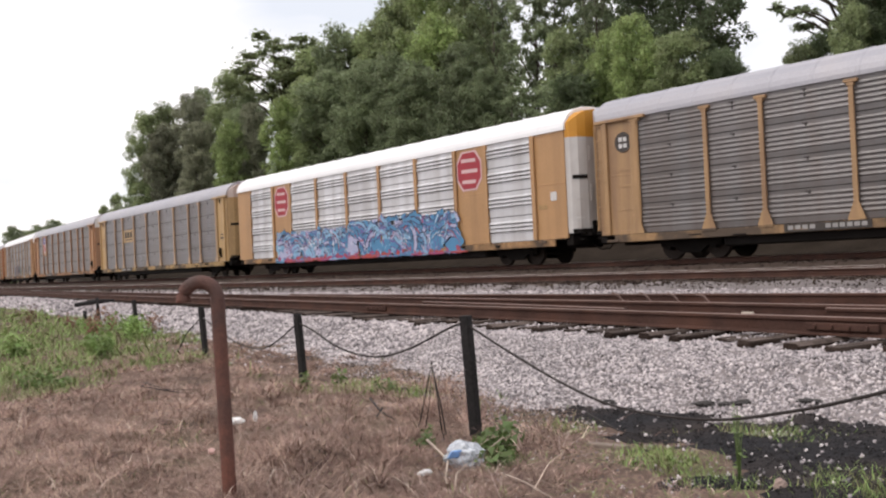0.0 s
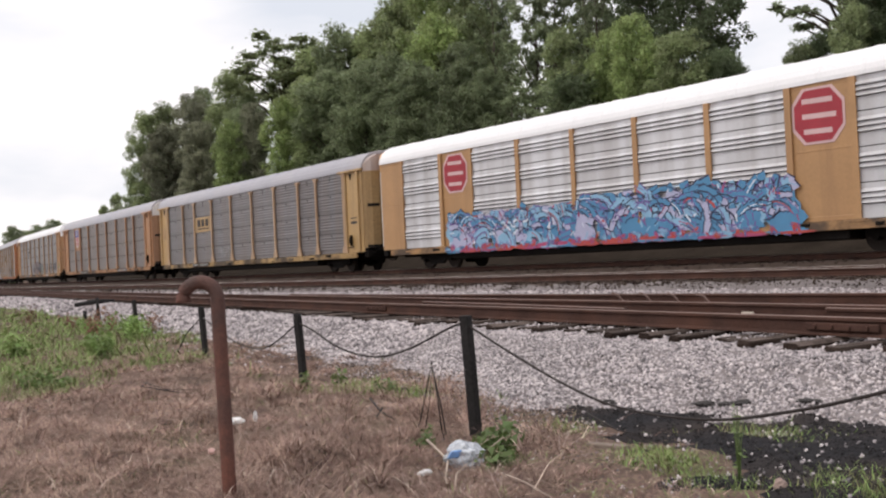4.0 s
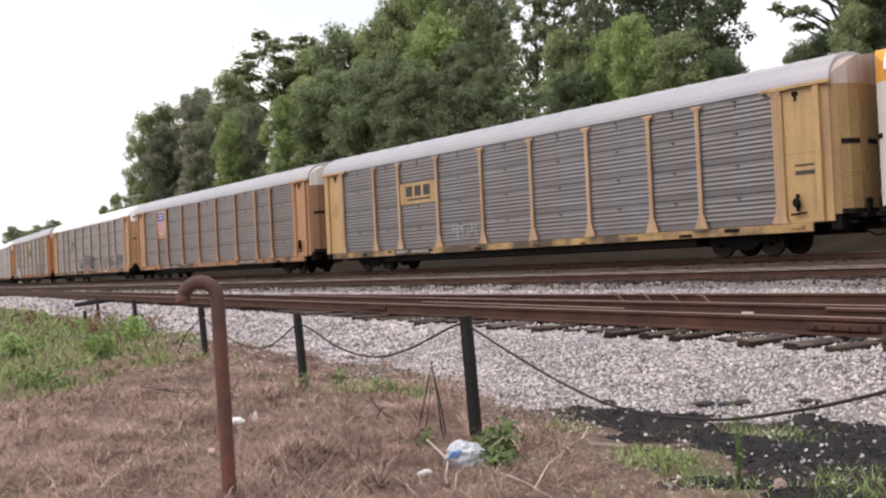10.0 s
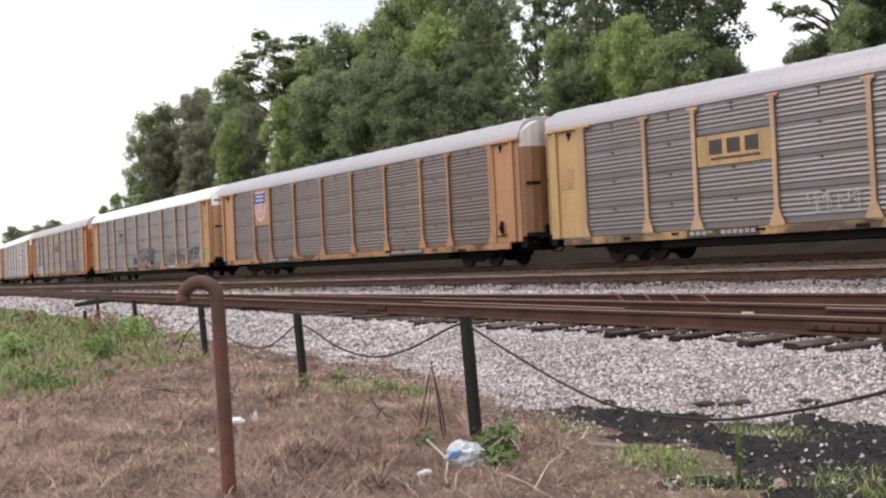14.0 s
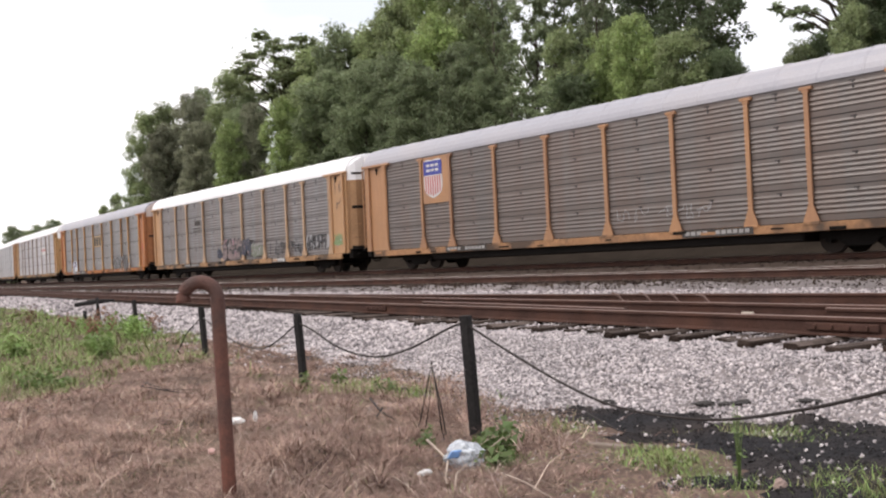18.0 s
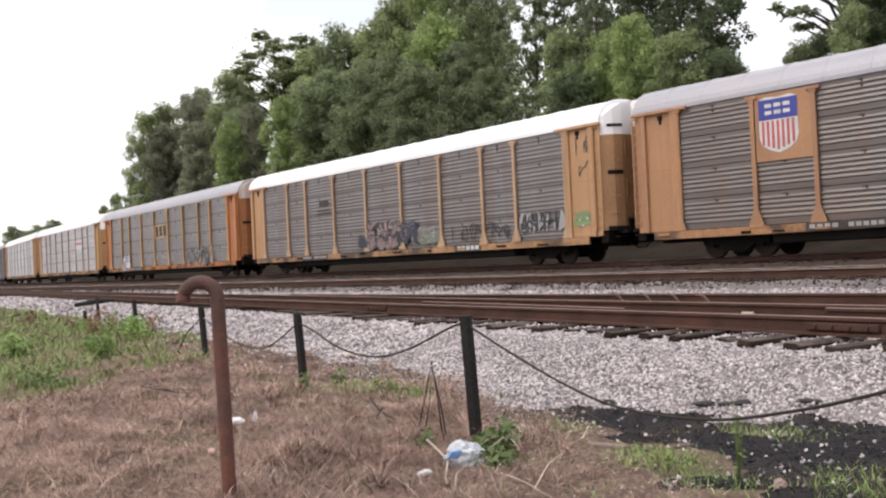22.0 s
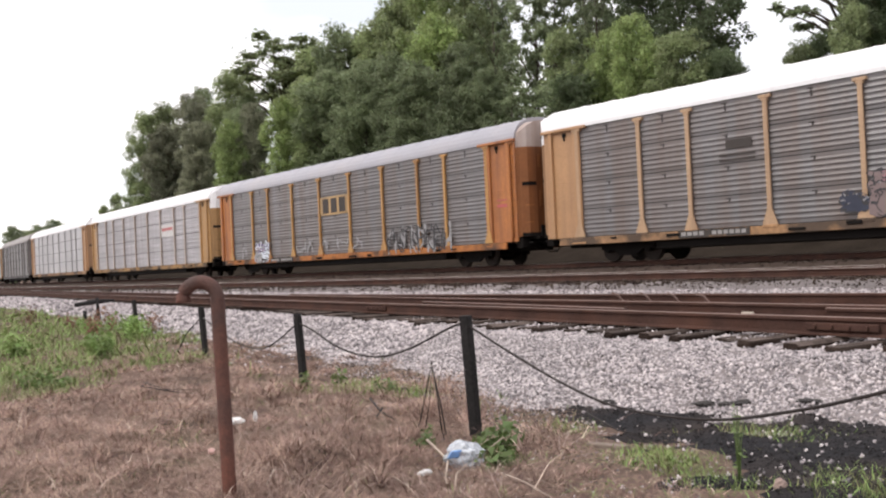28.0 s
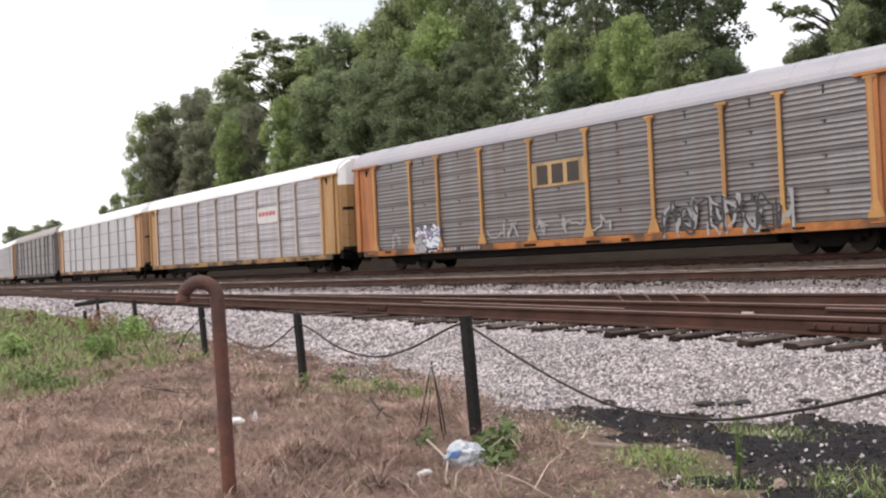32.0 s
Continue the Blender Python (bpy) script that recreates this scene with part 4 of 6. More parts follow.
# (kind, x, y, height, half width)
TREES_LEFT = [(0, -105.3, 42, 18.8, 2.2), (0, -104.3, 44, 19.9, 2.5), (4, -95.2, 43, 18.9, 2.6), (1, -98.0, 46, 20.6, 2.6), (0, -87.0, 44, 20.3, 2.7), (4, -93.0, 40, 15.0, 2.8),
              (4, -84.7, 39, 14.0, 2.1), (2, -73.9, 37, 13.0, 1.6), (4, -73.1, 39, 14.1, 1.6), (1, -90.5, 47, 18.5, 2.6), (3, -79.0, 46, 22.0, 5.6), (1, -79.5, 42, 16.2, 2.0)]
TREES_MIDDLE = [(2, -66.1, 38, 13.5, 1.9), (0, -65.3, 40, 15.3, 2.3), (1, -69.6, 46, 21.1, 3.0), (0, -66.5, 47, 20.9, 2.6), (1, -62.4, 40, 15.2, 2.7), (1, -57.6, 40, 15.1, 2.7), (1, -52.1, 39, 14.3, 2.2),
                (0, -63.6, 48, 23.7, 2.7), (2, -57.2, 46, 23.1, 3.0), (2, -51.5, 42, 17.3, 2.7), (0, -52.5, 46, 22.6, 2.8), (1, -48.3, 38, 12.8, 2.4), (1, -44.2, 38, 13.0, 2.1), (1, -41.7, 38, 11.1, 1.7),
                (0, -74.6, 47, 20.7, 3.2), (1, -79.6, 48, 19.8, 2.8), (0, -69.9, 48, 21.1, 3.4), (0, -64.5, 48, 22.6, 3.2), (1, -62.0, 50, 18.7, 3.0), (1, -55.0, 50, 17.7, 3.0)]
TREES_OPEN = [(5, -43.0, 45, 19.8, 2.3), (5, -40.8, 46, 20.2, 2.3), (7, -55.5, 51, 21.0, 2.6), (5, -42.0, 50, 20.5, 2.6), (5, -49.4, 46, 21.3, 2.4), (5, -44.0, 44, 20.2, 2.4), (5, -44.0, 47, 19.9, 2.4), (5, -39.5, 45, 19.0, 2.2), (5, -36.8, 43, 17.7, 2.0), (5, -38.8, 37, 9.3, 2.1), (5, -36.1, 37, 9.3, 2.0),
              (7, -33.6, 37, 9.2, 1.8), (0, -38.9, 42, 13.7, 1.6)]
TREES_RIGHT = [(2, -31.9, 38, 11.3, 1.6), (2, -29.4, 37, 11.3, 1.4), (7, -33.9, 44, 16.6, 2.6), (7, -29.4, 42, 15.5, 2.6), (0, -26.8, 37, 10.1, 1.7), (7, -25.7, 38, 9.2, 1.2), (7, -24.7, 38, 8.5, 0.8),
               (0, -22.8, 40, 9.0, 1.1), (7, -22.3, 41, 9.5, 1.1), (7, -19.7, 40, 11.8, 1.6), (7, -19.5, 42, 12.7, 1.8), (0, -19.3, 38, 9.7, 1.1), (6, -23.5, 46, 17.2, 4.2), (7, -16.2, 40, 14.6, 2.4)]
for i, (k, x, y, h, half) in enumerate(TREES_LEFT + TREES_MIDDLE + TREES_OPEN + TREES_RIGHT):
    tree(k, x, y, h, (i * 77) % 360, LABELS[k], half * 0.82 / 2.7 * 18.0 / h)

# ---------------------------------------------------------------- fence posts, cable, pipe
def fence_post(x, y, z_top, lean_x=0.0, lean_y=0.0, half=0.042):
    bm = bmesh.new()
    z0 = float(z_ground(x, y)) - 0.15
    box(bm, -half, half, -half, half, 0, z_top - z0, bev=0.008)
    rnd = random.Random(int(x * 100))
    for v in bm.verts:
        t = v.co.z / (z_top - z0)
        v.co += Vector((lean_x * t + rnd.uniform(-1, 1) * 0.004, lean_y * t + rnd.uniform(-1, 1) * 0.004, rnd.uniform(-1, 1) * 0.006 * t))
    p = tagged(link("fence_post", bm, M_POST), "black weathered fence post leaning in the dead grass", "fence post", "fence posts along the track")
    p.matrix_basis = pose(x, y, z0, 0, 0, 20)
    return p


FENCE = [(-4.83, 4.16, -0.09), (-8.22, 4.84, -0.17), (-12.56, 5.81, -0.20), (-19.3, 7.42, -0.22)]
for x, y, zt in FENCE:
    fence_post(x, y, zt, -0.03, -0.04, 0.034)


def cable(points, r=0.0085):
    """a slack cable through a few hanging points"""
    bm = bmesh.new()
    P = [Vector(p) for p in points]
    P = [P[0] * 2 - P[1]] + P + [P[-1] * 2 - P[-2]]
    pts = []
    for a, b, c, d in zip(P, P[1:], P[2:], P[3:]):
        for i in range(8):
            t = i / 8
            pts.append(0.5 * ((2 * b) + (c - a) * t + (2 * a - 5 * b + 4 * c - d) * t * t + (3 * b - a - 3 * c + d) * t ** 3))
    pts.append(P[-2])
    tube(bm, pts, r, 6)
    return tagged(link("cable", bm, M_WIRE), "slack rusty steel cable hanging between fence posts", "cable", "slack cables of the fence")


cable([(-4.82, 4.12, -0.16), (-4.37, 4.06, -0.31), (-3.77, 3.93, -0.46), (-3.26, 3.81, -0.53), (-2.64, 3.68, -0.51), (-2.14, 3.57, -0.41), (-1.69, 3.47, -0.28), (-1.2, 3.36, -0.12)], 0.0075)
cable([(-4.87, 4.14, -0.15), (-5.11, 4.22, -0.18), (-5.86, 4.37, -0.39), (-6.51, 4.5, -0.49), (-7.26, 4.65, -0.46), (-7.98, 4.79, -0.32), (-8.22, 4.80, -0.27)])
cable([(-8.24, 4.80, -0.27), (-8.5, 4.9, -0.32), (-9.2, 5.05, -0.53), (-9.79, 5.19, -0.63), (-10.5, 5.35, -0.63), (-11.22, 5.51, -0.58), (-12.54, 5.77, -0.36)])
cable([(-12.58, 5.77, -0.36), (-12.95, 5.85, -0.45), (-13.4, 5.9, -0.62), (-13.9, 6.0, -0.86), (-14.1, 6.0, -0.98)])
fence_post(-1.2, 3.40, -0.05, -0.02, -0.02, 0.034)


def vent_pipe():
    bm = bmesh.new()
    r, R = 0.0358, 0.0865
    foot, top = Vector((-4.400, 2.132, -1.05)), Vector((-4.402, 2.109, 0.145))
    side = Vector((-0.632, -0.775, 0.0))
    pts = [foot, foot.lerp(top, 0.35) + Vector((0.003, 0, 0)), foot.lerp(top, 0.7), top]
    for i in range(1, 15):
        a = i * math.pi / 14
        pts.append(top + side * (R - R * math.cos(a)) + Vector((0, 0, R * math.sin(a))))
    pts.append(pts[-1] - Vector((0, 0, 0.012)))
    rings = tube(bm, pts, r, 18, cap=False)
    # open mouth with a dark inside
    inner = [bm.verts.new(pts[-1] + (v.co - pts[-1]) * 0.82) for v in rings[-1]]
    deep = [bm.verts.new(v.co + Vector((0, 0, 0.05))) for v in inner]
    for k in range(18):
        j = (k + 1) % 18
        bm.faces.new((rings[-1][k], rings[-1][j], inner[j], inner[k]))
        bm.faces.new((inner[k], inner[j], deep[j], deep[k]))
    bm.faces.new(deep)
    return tagged(link("vent_pipe", bm, M_PIPE), "rusty steel vent pipe bent over at the top", "pipe")


vent_pipe()

# ---------------------------------------------------------------- markings on the cars
def poly(bm, pts, y, mi=0):
    f = bm.faces.new([bm.verts.new((x, y, z)) for x, z in pts])
    f.material_index = mi
    f.normal_update()
    if f.normal.y > 0:
        f.normal_flip()
    return f


def marks(name, car, rects, material, label="", proud=0.075):
    """thin painted bars (x0, x1, z0, z1) on the near side"""
    for x0, x1, z0, z1 in rects:
        bm = bmesh.new()
        box(bm, x0, x1, -HALF_W - proud - 0.004, -HALF_W - proud, z0, z1)
        part(name, bm, material, car, label)


def letter_bars(x0, x1, z0, z1, n):
    """plain bars in place of writing"""
    w = (x1 - x0) / n
    return [(x0 + i * w + w * 0.10, x0 + (i + 1) * w - w * 0.16, z0, z1) for i in range(n)]


def badge(name, car, pts, material, label, proud):
    """a thin plate of any outline"""
    bm = bmesh.new()
    y = -HALF_W - proud
    a = [bm.verts.new((x, y - 0.010, z)) for x, z in pts]
    b = [bm.verts.new((x, y, z)) for x, z in pts]
    bm.faces.new(a)
    bm.faces.new(b[::-1])
    for i in range(len(pts)):
        j = (i + 1) % len(pts)
        bm.faces.new((a[i], b[i], b[j], a[j]))
    bmesh.ops.recalc_face_normals(bm, faces=bm.faces)
    return part(name, bm, material, car, label)


def herald(car, x, z, w, h):
    """octagonal red emblem with a pale rim and plain bars"""
    def octo(g):
        a, b, c = w / 2 - g, h / 2 - g, 0.27 * w
        return [(x - a, z - b + c), (x - a + c * 0.8, z - b), (x + a - c * 0.8, z - b), (x + a, z - b + c), (x + a, z + b - c), (x + a - c * 0.8, z + b), (x - a + c * 0.8, z + b), (x - a, z + b - c)]
    bm = bmesh.new()
    poly(bm, octo(0), -HALF_W - 0.030, 0)
    poly(bm, octo(0.07), -HALF_W - 0.034, 1)
    poly(bm, octo(0.12), -HALF_W - 0.037, 2)
    for k, (u, v, dz) in enumerate(((-0.30, 0.28, 0.27), (-0.30, 0.34, 0.0), (-0.28, 0.26, -0.27))):
        x0, x1, zz = x + u * w, x + v * w, z + dz * h
        poly(bm, [(x0, zz - 0.045 * h), (x1, zz - 0.06 * h), (x1, zz + 0.03 * h), (x0, zz + 0.045 * h)], -HALF_W - 0.040, 0)
    part("emblem", bm, [PINKLINE, RED, RED], car, "red octagonal emblem with pale rim and bars")


P_DULL = mat("dull_stencil_white", (0.32, 0.305, 0.295), 0.7)
herald(CAR_B, 8.02, 3.94, 1.60, 1.62)
herald(CAR_B, -8.12, 3.94, 1.55, 1.62)

GRAF = [mat("graffiti_" + nm, c, 0.6, var=0.12, scale=2) for nm, c in (
    ("ink", (0.03, 0.03, 0.07)), ("sky_blue", (0.24, 0.43, 0.60)), ("deep_blue", (0.08, 0.24, 0.42)), ("pale", (0.70, 0.74, 0.80)),
    ("pink", (0.36, 0.19, 0.22)), ("red", (0.45, 0.07, 0.06)), ("violet", (0.16, 0.10, 0.30)), ("green", (0.22, 0.30, 0.14)), ("grey", (0.34, 0.33, 0.335)), ("dark_grey", (0.045, 0.042, 0.045)), ("magenta", (0.40, 0.07, 0.16)), ("lilac", (0.42, 0.42, 0.58)), ("navy", (0.042, 0.047, 0.075)), ("dusty_rose", (0.225, 0.165, 0.16)), ("grey_green", (0.17, 0.18, 0.135)))]


def graffiti(car, x0, x1, z0, z1, n, fills, line, seed, label, proud=0.066, bold=1.0, th=0.024, accents=(3, 4)):
    """overlapping sprayed shapes with outlines and flicks, no words"""
    rnd = random.Random(seed)
    bm = bmesh.new()
    y = -HALF_W - proud
    w = (x1 - x0) / n

    def blob(cx, cz, rx, rz, k, spikes):
        pts = []
        for i in range(k):
            a = i * math.tau / k
            r = 1 + spikes * rnd.uniform(-1, 1)
            pts.append((cx + rx * r * math.cos(a), min(z1 + 0.15, max(z0, cz + rz * r * math.sin(a)))))
        return pts

    H = z1 - z0

    def stroke(sx, sz, ln, a0, arc, th, lift, mi):
        prev = None
        for q in range(5):
            a = a0 + arc * q / 4
            p = (sx + ln * math.cos(a) * (0.5 + 0.12 * q), sz + ln * math.sin(a) * (0.5 + 0.12 * q))
            if prev and z0 - 0.05 < p[1] < z1 + 0.12 and x0 < p[0] < x1:
                dx, dz = p[0] - prev[0], p[1] - prev[1]
                L = math.hypot(dx, dz) + 1e-6
                ox, oz = -dz / L * th, dx / L * th
                poly(bm, [(prev[0] - ox, prev[1] - oz), (p[0] - ox * 0.6, p[1] - oz * 0.6), (p[0] + ox * 0.6, p[1] + oz * 0.6), (prev[0] + ox, prev[1] + oz)], y - lift, mi)
            prev = p

    def scrawl(cx, cz, th):
        """one wandering sprayed line, a connected strip"""
        a, p = rnd.uniform(0, math.tau), (cx - 0.3 * w, cz)
        pts = [p]
        for q in range(22):
            a += rnd.uniform(-1.0, 1.3)
            p = (p[0] + 0.15 * H * math.cos(a) + 0.02 * w, p[1] + 0.22 * H * math.sin(a))
            if not z0 < p[1] < z1:
                a = -a
            p = (min(cx + 0.48 * w, max(cx - 0.48 * w, p[0])), min(z1, max(z0, p[1])))
            pts.append(p)
        prev = None
        for q in range(len(pts)):
            (ax, az), (bx, bz) = pts[max(q - 1, 0)], pts[min(q + 1, len(pts) - 1)]
            L = math.hypot(bx - ax, bz - az) + 1e-4
            ox, oz = -(bz - az) / L * th, (bx - ax) / L * th
            here = [bm.verts.new((pts[q][0] - ox, y - 0.0002 * q, pts[q][1] - oz)), bm.verts.new((pts[q][0] + ox, y - 0.0002 * q, pts[q][1] + oz))]
            if prev:
                f = bm.faces.new((prev[0], here[0], here[1], prev[1]))
                f.material_index = line
            prev = here

    for i in range(n):
        cx, cz = x0 + (i + 0.5) * w + rnd.uniform(-0.1, 0.1) * w, (z0 + z1) / 2 + rnd.uniform(-0.04, 0.06) * H
        top = rnd.uniform(0.42, 0.56) * H
        if fills:
            # a ragged backing, then letter-like strokes, each with a dark outline and some with a light streak
            poly(bm, blob(cx, cz, w * 0.54, top, 23, 0.24), y - 0.0006 * (i % 3), rnd.choice(fills))
            poly(bm, blob(cx + rnd.uniform(-0.3, 0.3) * w, z0 + 0.28 * H, w * 0.5, 0.22 * H, 13, 0.3), y - 0.0022 - 0.0003 * (i % 3), rnd.choice(fills))
            for k in range(int(12 * bold)):
                at = (cx + rnd.uniform(-0.45, 0.45) * w, cz + rnd.uniform(-0.30, 0.22) * H, rnd.uniform(0.55, 0.95) * H, rnd.choice((1.25, 1.5, 1.0, 2.0, 1.8, 0.3)) + rnd.uniform(-0.2, 0.2), rnd.uniform(-1.4, 1.4))
                thick, lift = rnd.uniform(0.08, 0.15), 0.0034 + 0.0012 * k
                stroke(*at, thick + rnd.uniform(0.035, 0.06), lift, (line, 6 if line == 0 else line, line)[k % 3])
                stroke(*at, thick, lift + 0.0005, rnd.choice(fills))
                if k % 2:
                    stroke(at[0] - 0.02, at[1] + 0.03, at[2] * 0.9, at[3], at[4], 0.02, lift + 0.0009, accents[k % len(accents)])
            for k in range(int(9 * bold)):
                stroke(cx + rnd.uniform(-0.45, 0.45) * w, cz + rnd.uniform(-0.40, 0.42) * H, rnd.uniform(0.18, 0.6) * H, rnd.choice((1.4, 1.7, 1.1, 2.0, 4.6)) + rnd.uniform(-0.4, 0.4), rnd.uniform(-1.5, 1.5), rnd.uniform(0.014, 0.032), 0.0185 + 0.00015 * k, line if k % 3 else (6 if line == 0 else line))
            for k in range(int(6 * bold)):
                stroke(cx + rnd.uniform(-0.5, 0.5) * w, cz + rnd.uniform(-0.46, 0.40) * H, rnd.uniform(0.15, 0.4) * H, rnd.uniform(0, 6.2), rnd.uniform(-1.0, 1.0), rnd.uniform(0.02, 0.05), 0.0150 + 0.0002 * k, rnd.choice(accents))
        else:
            scrawl(cx, cz, th)
            # each scrawled letter is a part of its own
            part("graffiti", bm, GRAF, car, label)
            bm = bmesh.new()
    if fills:
        part("graffiti", bm, GRAF, car, label)
    else:
        bm.free()


graffiti(CAR_B, -8.75, -1.3, 0.62, 2.10, 8, [1, 1, 2, 11, 2], 0, 5, "pale blue sprayed graffiti with dark outlines", proud=0.118, accents=(3, 5, 2, 10, 3))
graffiti(CAR_B, -1.4, 7.35, 0.62, 2.25, 9, [2, 1, 2, 2, 11], 0, 25, "deep blue sprayed graffiti with violet outlines", proud=0.118, bold=1.15, accents=(10, 3, 5, 1, 6))
graffiti(CAR_B, -8.9, 7.4, 0.60, 0.82, 15, [5, 10, 1, 5, 2], 6, 6, "red and violet graffiti edging", proud=0.140, bold=0.5, accents=(5, 10))
graffiti(CAR_E, -1.3, 1.5, 0.92, 2.12, 4, [13, 4, 13, 9, 13], 9, 7, "pink and black sprayed graffiti", proud=0.118, accents=(9, 13, 9, 9, 8))
graffiti(CAR_E, -2.15, -1.3, 1.10, 1.55, 1, [12, 9], 12, 27, "dark blue sprayed tag", proud=0.112, accents=(12, 8))
graffiti(CAR_E, 1.5, 2.75, 1.15, 1.95, 2, [13, 12, 12, 12], 9, 28, "dark blue and pink sprayed graffiti", proud=0.116, accents=(12, 13))
graffiti(CAR_E, 2.7, 4.25, 1.05, 1.65, 2, [14, 14, 14], 8, 29, "faded green sprayed graffiti", proud=0.112, bold=0.6, accents=(14, 8))
graffiti(CAR_E, 5.1, 8.6, 1.10, 1.75, 7, [], 9, 8, "faint dark scrawl", th=0.03)
graffiti(CAR_E, 9.3, 11.6, 1.25, 1.95, 7, [], 9, 9, "black sprayed scrawl", th=0.042, proud=0.070)
graffiti(CAR_E, 9.3, 11.6, 1.25, 1.95, 5, [], 8, 19, "pale sprayed scrawl", proud=0.060, th=0.07)
graffiti(CAR_E, 12.2, 12.85, 1.30, 1.75, 1, [7], 7, 10, "green sprayed patch", proud=0.03)
graffiti(CAR_F, 4.75, 9.4, 0.72, 1.95, 8, [], 8, 11, "grey sprayed graffiti outlines", proud=0.112, th=0.045)
graffiti(CAR_F, 4.75, 9.4, 0.80, 1.90, 8, [], 9, 21, "black sprayed graffiti outlines", proud=0.120, th=0.038)
graffiti(CAR_F, -8.7, -7.05, 0.66, 1.75, 2, [3, 3, 8], 0, 12, "white sprayed tag", proud=0.118)
graffiti(CAR_F, -10.5, -9.9, 1.0, 1.6, 1, [], 8, 13, "thin grey scrawl", th=0.035)
graffiti(CAR_F, -4.2, 2.4, 1.1, 1.7, 5, [], 8, 14, "thin grey scrawl", th=0.035)
graffiti(CAR_C, -3.4, -1.8, 1.20, 1.75, 5, [], 8, 15, "faint pale scrawl", th=0.014)
graffiti(CAR_D, 1.9, 5.8, 1.3, 1.75, 5, [], 8, 16, "faint grey scrawl", th=0.010)

# name boards and stencils: plain bars in place of names and numbers
plate("name_board", CAR_C, -7.00, -4.42, 2.88, 3.82, YELLOW, "yellow board with dark bars", 0.045)
marks("board_bar", CAR_C, letter_bars(-6.62, -4.72, 3.22, 3.68, 3) + [(-6.5, -4.78, 3.04, 3.12)], INK, proud=0.060)
plate("name_board", CAR_F, -1.34, 1.34, 2.88, 3.80, YELLOW, "yellow board with dark bars", 0.045)
marks("board_bar", CAR_F, letter_bars(-1.15, 1.20, 2.98, 3.70, 3), INK, proud=0.060)
plate("emblem_board", CAR_D, -8.98, -7.20, 2.80, 4.80, PEACH, "buff board behind the emblem", 0.045)
badge("emblem", CAR_D, [(-8.84, 4.62), (-8.84, 3.50), (-8.76, 3.28), (-8.52, 3.12), (-8.22, 3.02), (-7.92, 3.12), (-7.68, 3.28), (-7.60, 3.50), (-7.60, 4.62), (-7.82, 4.70), (-8.22, 4.66), (-8.62, 4.70)], P_PALE, "pale shield with a blue head and red stripes", 0.060)
marks("emblem_head", CAR_D, [(-8.84, -7.60, 4.02, 4.62)], BLUE, "blue shield head", 0.074)
marks("emblem_bar", CAR_D, letter_bars(-8.66, -7.78, 4.38, 4.49, 3) + letter_bars(-8.66, -7.78, 4.17, 4.28, 3), P_PALE, proud=0.080)
marks("emblem_stripe", CAR_D, [(-8.75 + k * 0.16, -8.67 + k * 0.16, 3.12 + 0.16 * abs(k - 3) / 3, 3.98) for k in range(7)], STRIPE, proud=0.075)
badge("emblem", CAR_A, [(-12.36 + 0.35 * math.cos(k * math.tau / 20), 4.06 + 0.35 * math.sin(k * math.tau / 20)) for k in range(20)], INK, "dark round emblem", 0.028)
marks("emblem_bar", CAR_A, letter_bars(-12.56, -12.16, 4.09, 4.23, 2) + letter_bars(-12.56, -12.16, 3.87, 4.01, 2), P_PALE, proud=0.042)
marks("grab_bar", CAR_A, [(-12.55, -11.98, z, z + 0.06) for z in (2.55, 3.10, 1.75)], YELLOW_TAN, "painted grab bar", 0.03)
plate("name_board", CAR_G, 4.45, 6.95, 2.88, 3.74, P_PALE, "white board with red bars", 0.045)
marks("board_bar", CAR_G, letter_bars(4.6, 6.8, 3.30, 3.52, 5), STRIPE, proud=0.060)
marks("lettering", CAR_E, [(-5.75, -4.85, 3.34, 3.62), (-6.0, -4.75, 3.12, 3.18), (-6.0, -4.75, 2.96, 3.02)], INK, "faded black lettering bars", 0.040)
for car, x0 in ((CAR_C, -7.5), (CAR_D, -7.5), (CAR_E, -7.6), (CAR_F, -6.9), (CAR_A, -6.5), (CAR_D, 4.6)):
    marks("number_panel", car, [(x0, x0 + 2.6, 0.67, 0.90)], INK, "black number panel", 0.122)
    marks("number_bar", car, letter_bars(x0 + 0.1, x0 + 1.0, 0.735, 0.855, 4), P_DULL, "", 0.128)
    marks("number_bar", car, letter_bars(x0 + 1.25, x0 + 2.5, 0.735, 0.855, 6), P_DULL, "", 0.128)
marks("number_panel", CAR_E, [(5.3, 6.95, 0.66, 0.92)], INK, "black number panel", 0.102)
marks("number_bar", CAR_E, letter_bars(5.4, 6.85, 0.71, 0.88, 5), P_PALE, "white number bars", 0.108)
graffiti(CAR_E, 12.4, 13.1, 3.9, 4.5, 2, [], 9, 31, "small dark scrawl", proud=0.03, th=0.018)
graffiti(CAR_E, 12.45, 13.1, 3.1, 3.6, 1, [], 9, 33, "small dark scrawl", proud=0.03, th=0.018)
plate("vent_grille", CAR_C, -12.98, -12.30, 2.70, 3.42, YELLOW, "small slatted grille in the end panel", 0.024)
marks("grille_slot", CAR_C, [(-12.90, -12.38, 2.80 + 0.15 * k, 2.87 + 0.15 * k) for k in range(4)], TAN, "", 0.037)
for car in (CAR_B, CAR_D):
    marks("stencil", car, letter_bars(12.02, 12.48, 2.05, 2.22, 3), YELLOW, "yellow stencil bars", 0.030)
marks("stencil", CAR_B, [(12.68, 13.0, 2.34, 2.66)], P_PALE, "pale stencil square", 0.030)
